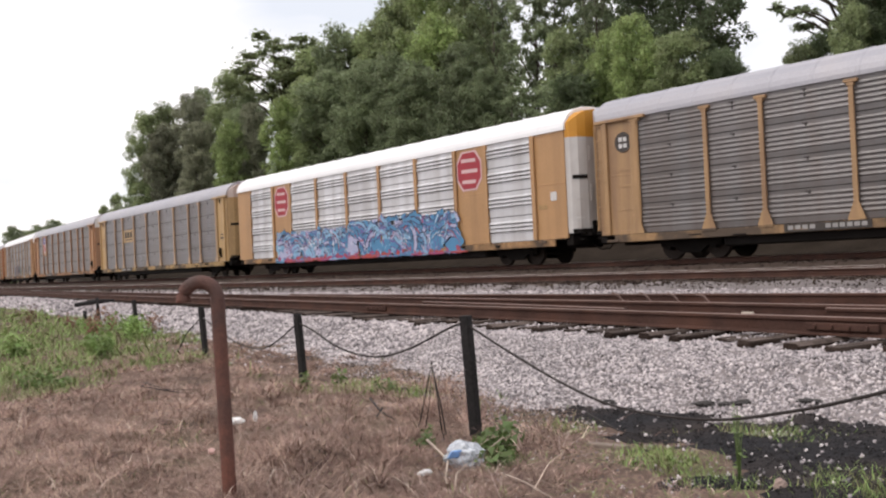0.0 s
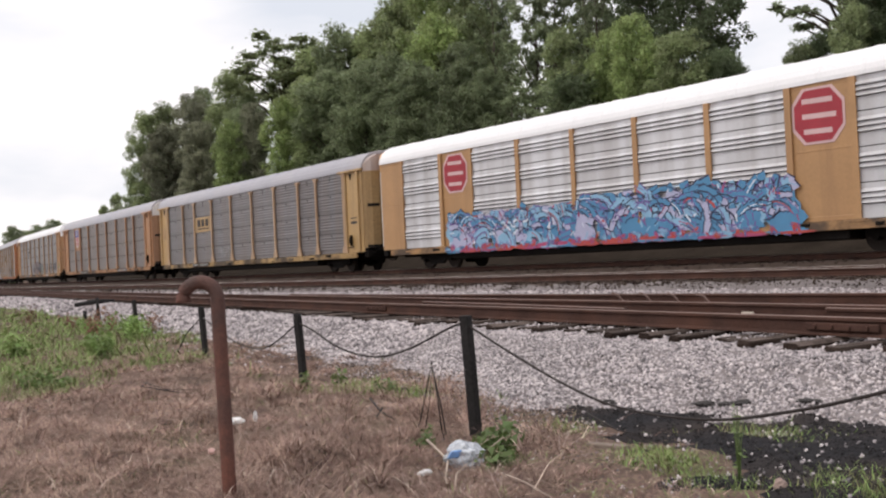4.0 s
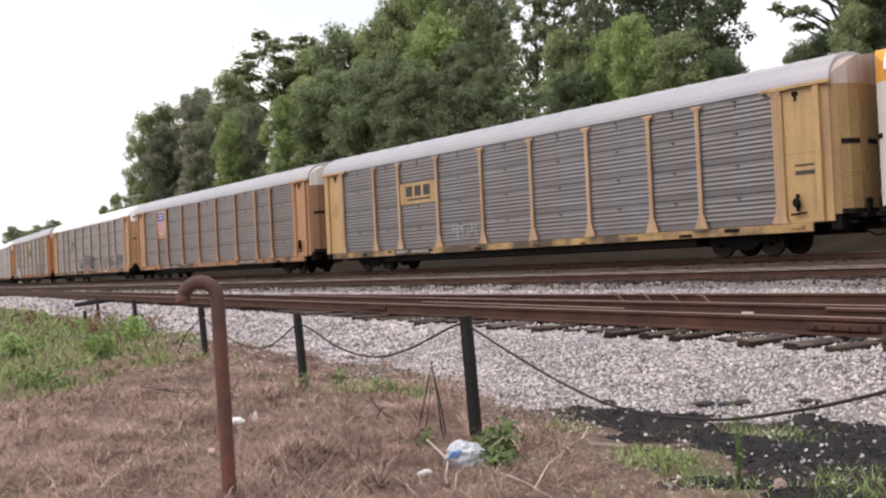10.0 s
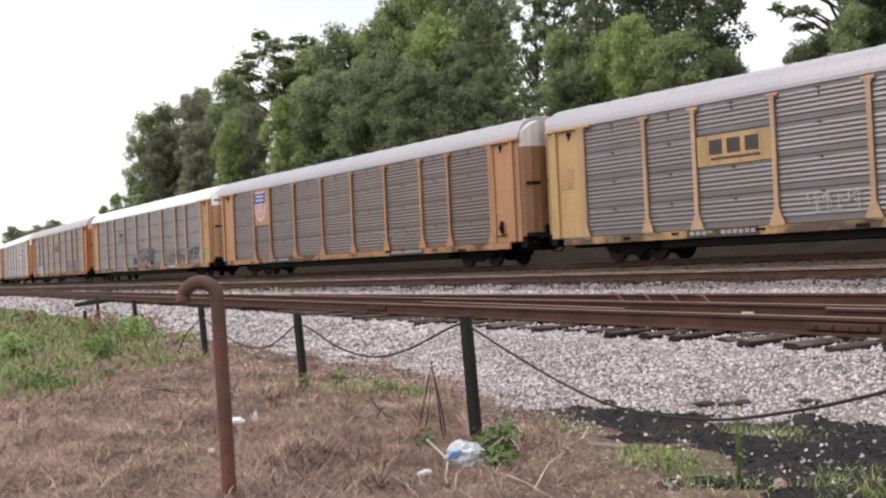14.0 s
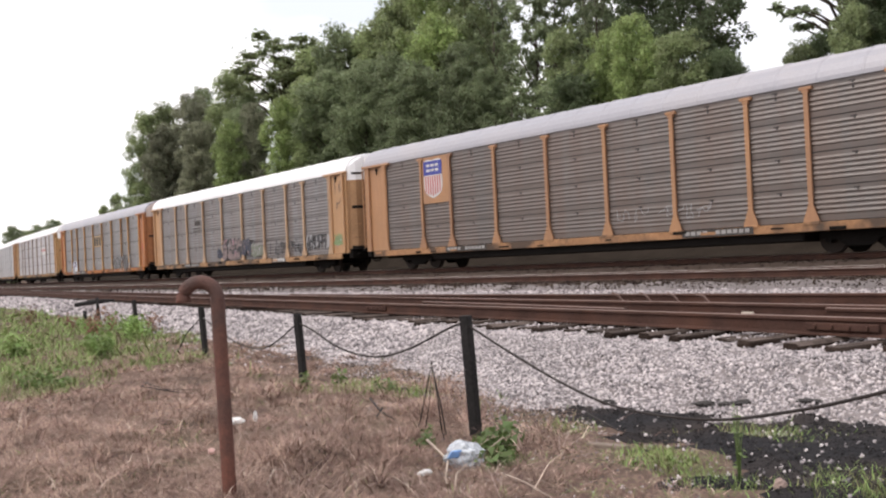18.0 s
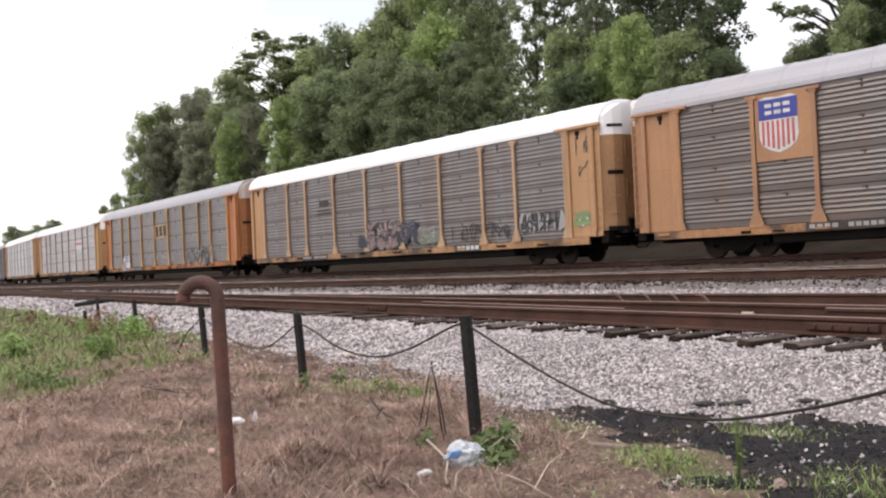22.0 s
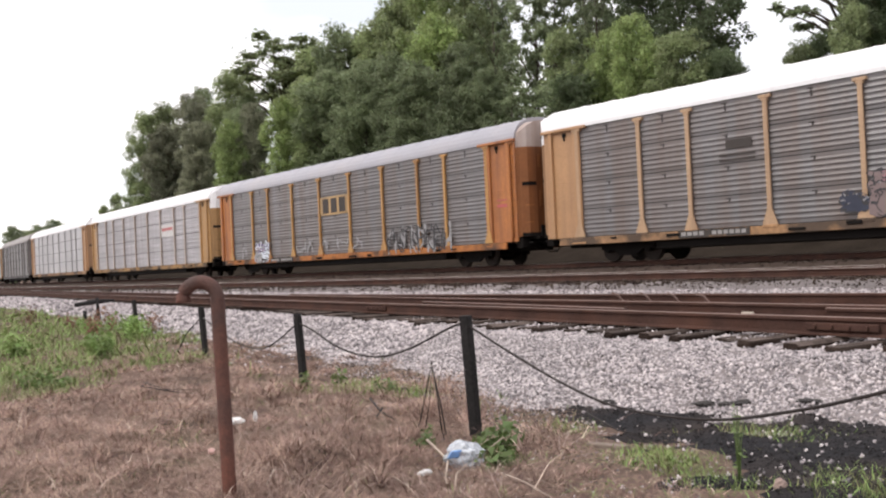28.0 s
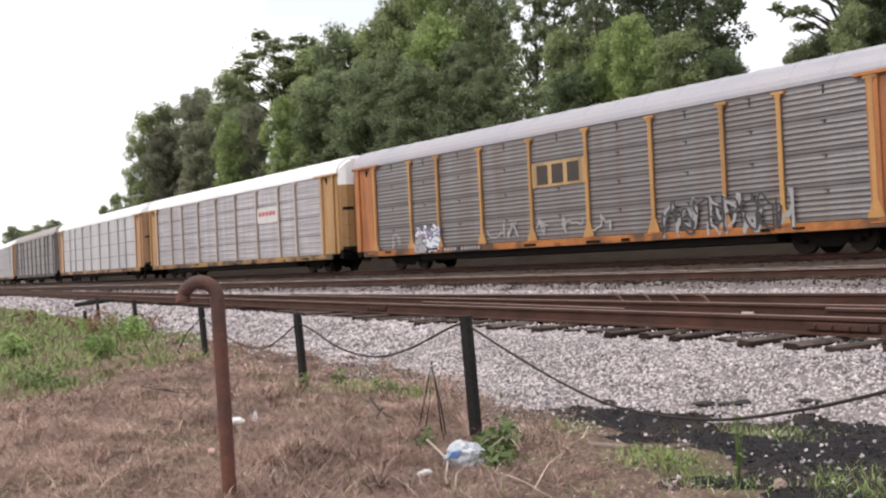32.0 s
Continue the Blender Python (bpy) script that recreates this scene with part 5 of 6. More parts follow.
for car in (CAR_C, CAR_F):
    marks("door_stain", car, [(12.35, 12.95, 2.30, 2.42), (12.35, 12.95, 2.55, 2.6)], INK if car is CAR_C else STRIPE, "small stencil bars", 0.0225)

# ---------------------------------------------------------------- switch and loose ironwork on the siding
def rail_thing(name, path, head, label):
    return tagged(link(name, rail_mesh(path, head), [M_RAIL, M_RAILHEAD_RUSTY]), label, "rail", kind="structure")


rail_thing("stock_rail", [(-21, 12.05), (-17.5, 11.72), (-14, 11.58), (-10, 11.56), (-6, 11.58), (-2, 11.62), (6, 11.8)], -0.36, "rusty diverging stock rail beside the siding")
rail_thing("switch_point", [(-12.5, 9.72), (-10.64, 9.42), (-9, 9.08), (-7.9, 8.86), (-7.34, 8.75)], -0.375, "tapered switch point lying against the siding rail")
rail_thing("guard_rail", [(-5.1, 9.28), (-4, 9.15), (-2, 8.9)], -0.385, "short rusty guard rail inside the siding")
for x, y in ((-9.6, 11.28), (-9.0, 11.2), (-8.4, 11.08), (-7.8, 10.95)):
    bm = bmesh.new()
    tube(bm, [(0.10, 0.12, 0.0), (0.04, 0.03, 0.07), (0, -0.02, 0.16), (-0.05, -0.1, 0.19)], 0.022, 6)
    box(bm, -0.10, 0.10, -0.12, 0.12, -0.03, 0.0, bev=0.006)
    b = tagged(link("rail_brace", bm, M_RAILHEAD_RUSTY), "bent steel rail brace at the switch", "rail brace", "rail braces at the switch")
    b.matrix_basis = pose(x, y, -0.52)
bm = bmesh.new()
box(bm, -0.08, 0.08, -0.02, 0.02, 0, 0.06, bev=0.008)
wb = tagged(link("rail_marker", bm, mat("cream_marker_paint", (0.42, 0.36, 0.30), 0.8, var=0.3, scale=20)), "small white block on the web of the siding rail", "marker")
wb.matrix_basis = pose(-5.95, 9.13, -0.49, 0, 0, -8)
for x in (-4.35, -13.5, -22.6):
    bm = bmesh.new()
    box(bm, -0.38, 0.38, -0.025, 0.0, 0.045, 0.115, bev=0.008)
    for k in range(4):
        tube(bm, [(-0.27 + 0.18 * k, -0.05, 0.08), (-0.27 + 0.18 * k, -0.02, 0.08)], 0.02, 6)
    jb = tagged(link("joint_bar", bm, M_RAIL), "bolted joint bar on the rusty siding rail", "joint bar", "joint bars of the siding")
    jb.matrix_basis = pose(x, 7.578 - 0.14 * x - 0.035, -0.562, 0, 0, -8)


def switch_stand():
    root = tagged(empty("switch_stand", pose(-24.1, 8.3, -0.95)), "low dark switch stand with a lever beside the siding", "switch stand")
    bm = bmesh.new()
    tube(bm, [(0, 0, -0.1), (0, -0.05, 0.72)], 0.045, 8)
    part("stand", bm, M_POST, root)
    bm = bmesh.new()
    tube(bm, [(-0.2, -0.55, 0.56), (-0.05, -0.1, 0.62), (0.1, 0.36, 0.63)], [0.05, 0.07, 0.035], 6)
    part("lever", bm, M_POST, root)
    bm = bmesh.new()
    tube(bm, [(-0.3, -0.25, -0.05), (-0.3, -0.27, 0.4)], 0.045, 6)
    part("short_post", bm, M_POST, root)


switch_stand()

# ---------------------------------------------------------------- outline of the cinder patch
CINDER = [(-5.3, 5.25), (-4.7, 5.05), (-4.3, 4.85), (-3.55, 4.6), (-3.2, 4.25), (-2.95, 4.0), (-2.55, 3.95), (-1.9, 4.0), (-1.2, 4.4), (-1.2, 6.0), (-2.4, 6.1), (-3.4, 6.15), (-4.4, 5.95), (-5.0, 5.6)]


def inside(P, x, y):
    x, y = np.asarray(x), np.asarray(y)
    c = np.zeros(x.shape, bool)
    j = len(P) - 1
    for i in range(len(P)):
        (xi, yi), (xj, yj) = P[i], P[j]
        hit = ((yi > y) != (yj > y)) & (x < (xj - xi) * (y - yi) / (yj - yi + 1e-12) + xi)
        c ^= hit
        j = i
    return c


def edge_dist(P, x, y):
    best = np.full(np.shape(x), 9.0)
    for (ax, ay), (bx, by) in zip(P, P[1:] + P[:1]):
        dx, dy = bx - ax, by - ay
        t = np.clip(((x - ax) * dx + (y - ay) * dy) / (dx * dx + dy * dy), 0, 1)
        best = np.minimum(best, np.hypot(x - ax - t * dx, y - ay - t * dy))
    return np.where(inside(P, x, y), best, -best)


# ---------------------------------------------------------------- loose stones
def stones(name, rng, X, Y, Z, size, materials, label, index=None):
    n = len(X)
    c = np.array([(1, 0, 0), (-1, 0, 0), (0, 1, 0), (0, -1, 0), (0, 0, 1), (0, 0, -1)], float) * 1.15
    V = c[None] + rng.uniform(-0.38, 0.38, (n, 6, 3))
    V = V * (size[:, None, None] * rng.uniform(0.6, 1.25, (n, 1, 3)))
    q = rng.normal(size=(n, 4))
    q /= np.linalg.norm(q, axis=1)[:, None]
    w, x, y, z = q.T
    R = np.stack([1 - 2 * (y * y + z * z), 2 * (x * y - z * w), 2 * (x * z + y * w), 2 * (x * y + z * w), 1 - 2 * (x * x + z * z), 2 * (y * z - x * w),
                  2 * (x * z - y * w), 2 * (y * z + x * w), 1 - 2 * (x * x + y * y)], -1).reshape(n, 3, 3)
    V = np.einsum("nij,nkj->nki", R, V) + np.stack([X, Y, Z], -1)[:, None]
    f = np.array([(0, 2, 4), (2, 1, 4), (1, 3, 4), (3, 0, 4), (2, 0, 5), (1, 2, 5), (3, 1, 5), (0, 3, 5)])
    F = (np.arange(n)[:, None, None] * 6 + f[None]).reshape(-1, 3)
    mi = np.repeat(index, 8) if index is not None else None
    return tagged(new(name, mesh_np(name, V.reshape(-1, 3), F, materials, mi)), label, "gravel", kind="stuff")


def cinder_edge(x, y):
    """distance inside the cinder patch, less the tongues of soil and straw that break it up"""
    e = edge_dist(CINDER, x, y)
    for cx, cy, rx, ry, deep in ((-3.42, 5.36, 0.50, 0.20, 1.0), (-4.25, 4.95, 0.45, 0.16, 0.40), (-3.25, 4.42, 0.22, 0.16, 0.40)):
        e = e - deep * np.exp(-((x - cx) / rx) ** 2 - ((y - cy) / ry) ** 2)
    return e


def ballast_stones():
    rng = np.random.default_rng(11)
    X, Y, S = [], [], []
    # (x range, offset range from the siding, count, size)
    for x0, x1, d0, d1, n, s in ((-9.5, 0, -4.2, -1.3, 60000, 0.0128), (-17, -9.5, -4.4, -1.3, 18000, 0.021), (-30, -17, -3.6, -1.3, 9000, 0.032), (-60, -30, -3.2, -1.3, 4000, 0.05),
                                 (-12, 2, -1.8, 1.3, 12000, 0.018), (-14, 2, 1.3, 10.5, 22000, 0.019), (-34, -14, 1.2, 8.5, 13000, 0.026), (-70, -34, 1.2, 5.5, 3000, 0.05)):
        x = rng.uniform(x0, x1, n)
        X.append(x)
        Y.append(y_near(x) + rng.uniform(d0, d1, n))
        S.append(s * rng.uniform(0.55, 1.5, n))
    X, Y, S = np.concatenate(X), np.concatenate(Y), np.concatenate(S)
    zb, zg = z_ballast(X, Y), z_ground(X, Y)
    keep = (zb > zg - 0.03) | (rng.uniform(size=len(X)) < 0.03)
    X, Y, S = X[keep], Y[keep], S[keep]
    Z = np.maximum(z_ballast(X, Y), z_ground(X, Y)) + S * 0.15
    brown = (Y - y_second(X) > -2.0).astype(int)
    stones("ballast_stones", rng, X, Y, Z, S, [M_STONE, M_STONE_B], "loose light grey crushed stone ballast", brown)
    x = rng.uniform(-10, -3, 9000)
    y = y_near(x) + rng.uniform(-5.4, -3.2, 9000)
    toe = z_ballast(x, y) - z_ground(x, y)
    k = (toe < 0.02) & (toe > -0.16 + 0.05 * wob(x, y, 2.1, 3)) & (cinder_edge(x, y) < 0.0)
    x, y = x[k], y[k]
    s = rng.uniform(0.004, 0.013, len(x))
    stones("washed_gravel", rng, x, y, z_ground(x, y) + s * 0.2, s, [M_STONE, M_CLOD], "fine gravel washed out at the foot of the ballast", (rng.uniform(size=len(x)) < 0.4).astype(int))
    n = 7000
    x = rng.uniform(-60, 2, n)
    y = y_second(x) + rng.uniform(-1.6, 7.5, n)
    s = rng.uniform(0.03, 0.06, n)
    stones("brown_ballast_stones", rng, x, y, z_ballast(x, y) + s * 0.1, s, [M_STONE_B], "oily brown ballast stones between the main tracks")


ballast_stones()

# ---------------------------------------------------------------- black cinder patch
def cinder_z(x, y):
    e = cinder_edge(x, y) + 0.30 * wob(x, y, 3.1, 5) + 0.20 * wob(x, y, 7.7, 2) + 0.08 * wob(x, y, 17.0, 6)
    return z_ground(x, y) + np.clip(e * 0.16, -0.08, 0.035) + 0.012 * wob(x, y, 14, 1)


cinder = tagged(new("cinder_patch", grid_mesh("cinder_patch", np.arange(-6.0, -0.6, 0.07), np.arange(3.5, 6.6, 0.07), cinder_z, [M_CINDER])), "patch of spilled black cinders on the ground", "cinders", kind="structure")


def cinder_stones():
    rng = np.random.default_rng(5)
    x, y = rng.uniform(-5.6, -1.2, 14000), rng.uniform(3.8, 6.3, 14000)
    k = cinder_edge(x, y) + 0.25 * wob(x, y, 3.1, 5) > 0.02
    x, y = x[k], y[k]
    s = rng.uniform(0.003, 0.009, len(x))
    pale = (rng.uniform(size=len(x)) < 0.010).astype(int)
    s = np.where(pale, s + 0.010, s)
    stones("cinders", rng, x, y, np.maximum(cinder_z(x, y), z_ground(x, y)) + s * 0.2, s, [M_CINDERSTONE, M_STONE], "black cinders with a few pale stones", pale)


cinder_stones()

# ---------------------------------------------------------------- grass and weeds
def blades(name, rng, X, Y, length, width, lean, materials, label, curl=0.5, index=None, turn=None, lift=0.0):
    n = len(X)
    a = rng.uniform(0, math.tau, n) if turn is None else turn
    side = np.stack([-np.sin(a), np.cos(a), np.zeros(n)], -1) * width[:, None] * 0.5
    out = np.stack([np.cos(a), np.sin(a), np.zeros(n)], -1)
    up = np.array([0, 0, 1.0])
    base = np.stack([X, Y, z_ground(X, Y) - 0.01 + lift], -1)
    sl, cl = np.sin(lean)[:, None], np.cos(lean)[:, None]
    mid = base + (out * sl + up * cl) * (length * 0.5)[:, None]
    l2 = np.minimum(lean + curl, 1.75)
    tip = mid + (out * np.sin(l2)[:, None] + up * np.cos(l2)[:, None]) * (length * 0.5)[:, None]
    V = np.stack([base - side, base + side, mid - side * 0.8, mid + side * 0.8, tip - side * 0.15, tip + side * 0.15], 1)
    f = np.array([(0, 1, 3, 2), (2, 3, 5, 4)])
    F = (np.arange(n)[:, None, None] * 6 + f[None]).reshape(-1, 4)
    mi = np.repeat(index, 2) if index is not None else None
    return tagged(new(name, mesh_np(name, V.reshape(-1, 3), F, materials, mi)), label, "grass", kind="stuff")


def scatter(rng, n, r0, r1, a0, a1):
    """points seen from the camera's standpoint: denser close by"""
    r = r0 * (r1 / r0) ** rng.uniform(0, 1, n)
    a = np.radians(rng.uniform(a0, a1, n))
    return r * np.sin(a), r * np.cos(a)


GREEN_SPOTS = [(-13, 3.6, 1.2), (-16.5, 5.0, 2.3), (-22, 6.5, 3.8), (-12.2, 5.0, 0.8), (-24.4, 7.3, 3.2), (-18.6, 5.2, 1.8), (-18.2, 6.5, 1.4), (-34, 9, 6), (-19.6, 7.3, 1.2), (-10.9, 3.0, 0.8), (-10.5, 3.2, 0.55), (-14.5, 3.6, 1.2), (-12.0, 3.1, 0.8), (-8.15, 4.75, 0.35), (-7.7, 5.05, 0.45), (-7.0, 5.0, 0.35),
               (-28, 7, 3.5), (-15.6, 4.1, 0.9), (-14.0, 4.85, 0.7), (-4.2, 3.75, 0.22), (-3.3, 4.25, 0.30), (-3.6, 4.45, 0.2), (-3.5, 5.4, 0.28), (-3.15, 5.4, 0.25), (-2.4, 4.4, 0.4), (-2.2, 4.2, 0.3), (-2.8, 3.98, 0.25), (-4.55, 4.75, 0.25), (-3.0, 4.1, 0.25), (-21, 5.5, 1.6), (-40, 9, 5), (-19.0, 4.6, 1.9), (-16.3, 4.4, 1.6), (-24.5, 6.2, 2.6), (-30, 8.5, 3.5), (-11.2, 3.1, 0.9), (-17.2, 6.3, 1.5), (-6.6, 4.95, 0.35)]


def greenness(x, y):
    g = np.zeros(np.shape(x))
    for cx, cy, r in GREEN_SPOTS:
        g = np.maximum(g, 1.25 - np.hypot(x - cx, (y - cy) * 1.3) / r)
    return np.where(g > 0.02, np.clip(g * 0.85 + 0.45 * wob(x, y, 2.2, 7), 0, 0.9), 0)


def mound(x, y):
    """height of the matted grass over the soil"""
    return np.clip(0.045 * wob(x, y, 2.4, 11) + 0.035 * wob(x, y, 5.3, 4) + 0.02, 0, 0.11)


def dead_grass():
    rng = np.random.default_rng(3)
    tx, ty = scatter(rng, 21000, 4.2, 30, -82, -18)
    X = np.repeat(tx, 14) + rng.normal(size=21000 * 14) * 0.09
    Y = np.repeat(ty, 14) + rng.normal(size=21000 * 14) * 0.09
    e = cinder_edge(X, Y)
    ang = np.degrees(np.arctan2(X, Y))
    keep = (z_ballast(X, Y) < z_ground(X, Y) + 0.02) & ((e < 0.05) | (rng.uniform(size=len(X)) < 0.10)) & (rng.uniform(size=len(X)) > greenness(X, Y) * 0.9)
    keep &= rng.uniform(size=len(X)) > np.clip((ang + 49) * 0.04 + 0.30 * wob(X, Y, 2.9, 4), 0, 0.38)
    keep &= rng.uniform(size=len(X)) > 0.45 * (wob(X, Y, 1.5, 9) > 0.35)
    # gravelly strip at the foot of the ballast
    toe = z_ballast(X, Y) - z_ground(X, Y) + 0.03 * wob(X, Y, 3.3, 2)
    keep &= (toe < -0.13) | (rng.uniform(size=len(X)) < 0.22)
    X, Y = X[keep], Y[keep]
    # sparser grass all round the camera's standpoint
    bx, by = scatter(rng, 2600, 1.2, 14, -20, 278)
    bx, by = np.repeat(bx, 8) + rng.normal(size=2600 * 8) * 0.08, np.repeat(by, 8) + rng.normal(size=2600 * 8) * 0.08
    ok = z_ballast(bx, by) < z_ground(bx, by) + 0.02
    X, Y = np.concatenate([X, bx[ok]]), np.concatenate([Y, by[ok]])
    n0 = len(X)
    turn = rng.uniform(0, math.tau, n0)
    lean = rng.uniform(1.0, 1.6, n0)
    L = rng.uniform(0.08, 0.30, n0)
    # tussocks: dead straws falling outward from one root
    cx, cy = scatter(rng, 900, 4.2, 16, -82, -34)
    ok = (z_ballast(cx, cy) < z_ground(cx, cy) - 0.04) & (cinder_edge(cx, cy) < -0.2) & (greenness(cx, cy) < 0.3) & ((np.degrees(np.arctan2(cx, cy)) < -49) | (rng.uniform(size=len(cx)) < 0.35))
    cx, cy = cx[ok], cy[ok]
    per = 60
    ta = rng.uniform(0, math.tau, len(cx) * per)
    tr = np.abs(rng.normal(size=len(ta))) * 0.06
    X = np.concatenate([X, np.repeat(cx, per) + np.cos(ta) * tr])
    Y = np.concatenate([Y, np.repeat(cy, per) + np.sin(ta) * tr])
    turn = np.concatenate([turn, ta + rng.normal(size=len(ta)) * 0.5])
    lean = np.concatenate([lean, rng.uniform(0.5, 1.3, len(ta))])
    L = np.concatenate([L, rng.uniform(0.10, 0.28, len(ta)) * np.repeat(rng.uniform(0.6, 1.15, len(cx)), per)])
    R, n = np.hypot(X, Y), len(X)
    ang = np.degrees(np.arctan2(X, Y))
    L *= (0.8 + 0.3 * wob(X, Y, 1.7, 2)) * np.clip(1.0 - 0.06 * (ang + 50), 0.45, 1.0)
    # dark and pale drifts
    drift = wob(X, Y, 1.3, 8) * 0.6 + wob(X, Y, 4.1, 3) * 0.5
    drift += 0.9 * np.exp(-((X + 4.75) ** 2 + (Y - 3.3) ** 2) / 0.6) - 0.6 * np.exp(-((X + 8.2) ** 2 + (Y - 3.8) ** 2) / 5.0)
    pick = rng.uniform(size=n)
    index = np.where(pick < 0.22 + 0.30 * np.clip(drift, -0.6, 1) + 0.34 * np.clip((6.4 - R) / 1.4, 0, 1), 1, np.where(pick > 0.93 + 0.05 * drift, 2, 0))
    blades("dead_grass", rng, X, Y, L, 0.0012 + 0.00036 * R * rng.uniform(0.6, 1.3, n), lean, [M_STRAW, M_STRAW_DARK, M_STRAW_PALE], "matted dead brown grass", turn=turn, index=index, lift=mound(X, Y) * np.clip((-40 - ang) / 10, 0.2, 1))


def long_straws():
    """bleached stalks lying tangled over the mat"""
    rng = np.random.default_rng(17)
    X, Y = scatter(rng, 4200, 4.1, 11, -80, -33)
    ang = np.degrees(np.arctan2(X, Y))
    keep = (z_ballast(X, Y) < z_ground(X, Y) - 0.02) & (cinder_edge(X, Y) < -0.1) & (greenness(X, Y) < 0.35) & (wob(X, Y, 1.9, 5) > rng.uniform(-1.0, 0.9, len(X)))
    keep &= (ang < -46) | (rng.uniform(size=len(X)) < 0.5)
    X, Y = X[keep], Y[keep]
    n = len(X)
    blades("dead_stalks", rng, X, Y, rng.uniform(0.12, 0.40, n), rng.uniform(0.0025, 0.005, n), rng.uniform(0.9, 1.5, n), [M_STRAW_PALE, M_STRAW, M_STRAW_DARK], "long bleached and dark dead stalks lying tangled",
           curl=0.35, index=rng.choice(3, n, p=(0.25, 0.35, 0.40)), lift=mound(X, Y) + rng.uniform(0.0, 0.06, n))


def green_grass():
    rng = np.random.default_rng(4)
    tx, ty = scatter(rng, 46000, 4.2, 60, -84, -18)
    g = greenness(tx, ty)
    far = np.clip((np.hypot(tx, ty) - 8) / 6, 0, 1)
    patch = wob(tx, ty, 1.5, 13) + 0.6 * wob(tx, ty, 0.6, 5)
    g = g * (1 - far * np.clip(0.10 - 0.5 * patch, 0, 0.5))
    k = (rng.uniform(size=len(tx)) < g * 1.1 + 0.008) & (z_ballast(tx, ty) < z_ground(tx, ty) + 0.03)
    tx, ty = tx[k], ty[k]
    X = np.repeat(tx, 10) + rng.normal(size=len(tx) * 10) * 0.06
    Y = np.repeat(ty, 10) + rng.normal(size=len(ty) * 10) * 0.06
    R = np.hypot(X, Y)
    n = len(X)
    L = rng.uniform(0.05, 0.18, n) * np.clip(R / 10, 0.6, 1.3) * (1 + 0.4 * wob(X, Y, 1.8, 2))
    dull = (rng.uniform(size=n) < 0.40 - 0.25 * wob(X, Y, 1.1, 6)).astype(int)
    blades("green_grass", rng, X, Y, L, 0.0025 + 0.0007 * R * rng.uniform(0.6, 1.2, n), rng.uniform(0.1, 1.3, n), [M_GRASS, M_GRASS_DULL], "patches of fresh green grass", index=dull)


def soil_litter():
    """broken straw and twigs trodden into the bare soil, and small pebbles"""
    rng = np.random.default_rng(23)
    X, Y = scatter(rng, 15000, 4.0, 8.5, -62, -24)
    keep = (z_ballast(X, Y) < z_ground(X, Y)) & ((cinder_edge(X, Y) < -0.05) | (rng.uniform(size=len(X)) < 0.10))
    X, Y = X[keep], Y[keep]
    n = len(X)
    blades("soil_litter", rng, X, Y, rng.uniform(0.03, 0.14, n), rng.uniform(0.002, 0.006, n), rng.uniform(1.25, 1.55, n), [M_STRAW, M_STRAW_DARK, M_STRAW_PALE, M_CLOD, M_GRASS], "broken straw and twigs trodden into the soil",
           curl=0.15, index=rng.choice(5, n, p=(0.36, 0.26, 0.10, 0.14, 0.14)), lift=0.012)
    x, y = scatter(rng, 900, 4.0, 8.0, -60, -24)
    ok = z_ballast(x, y) < z_ground(x, y)
    x, y = x[ok], y[ok]
    z = np.maximum(z_ground(x, y), np.where(cinder_edge(x, y) > -0.3, cinder_z(x, y), -9))
    size = rng.uniform(0.003, 0.013, len(x)) * rng.uniform(0.6, 1.2, len(x))
    stones("pebbles", rng, x, y, z + size * 0.3, size, [M_STONE], "small pale pebbles scattered on the soil")


dead_grass()
long_straws()
soil_litter()
green_grass()


def weed(x, y, h, r, count, seed, size, leaf=M_WEED, label="leafy green weed growing in the dead grass"):
    rng = np.random.default_rng(seed)
    root = tagged(empty("weed", pose(x, y, float(z_ground(x, y)) - 0.02)), label, "weed", "weeds in the grass")
    c = []
    for k in range(7):
        a = k * 2.4
        tip = Vector((math.cos(a) * r * rng.uniform(0.3, 0.9), math.sin(a) * r * rng.uniform(0.3, 0.9), h * rng.uniform(0.55, 1)))
        bm = bmesh.new()
        tube(bm, [(0, 0, 0), tip * 0.5 + Vector((0, 0, 0.1 * h)), tip], [0.002 + 0.02 * min(r, 0.2), 0.002 + 0.015 * min(r, 0.2), 0.002], 5)
        part("stem", bm, leaf, root)
        for q in (0.45, 0.75, 1.0):
            c.append(np.array(tip) * q)
    V, F = leaf_cloud(rng, np.array(c), np.full((len(c), 3), r * 0.42), count, size)
    V[:, 2] = np.maximum(V[:, 2], 0.01)
    ob = new("leaves", mesh_np("leaves", V, F, [leaf]))
    ob.parent = root


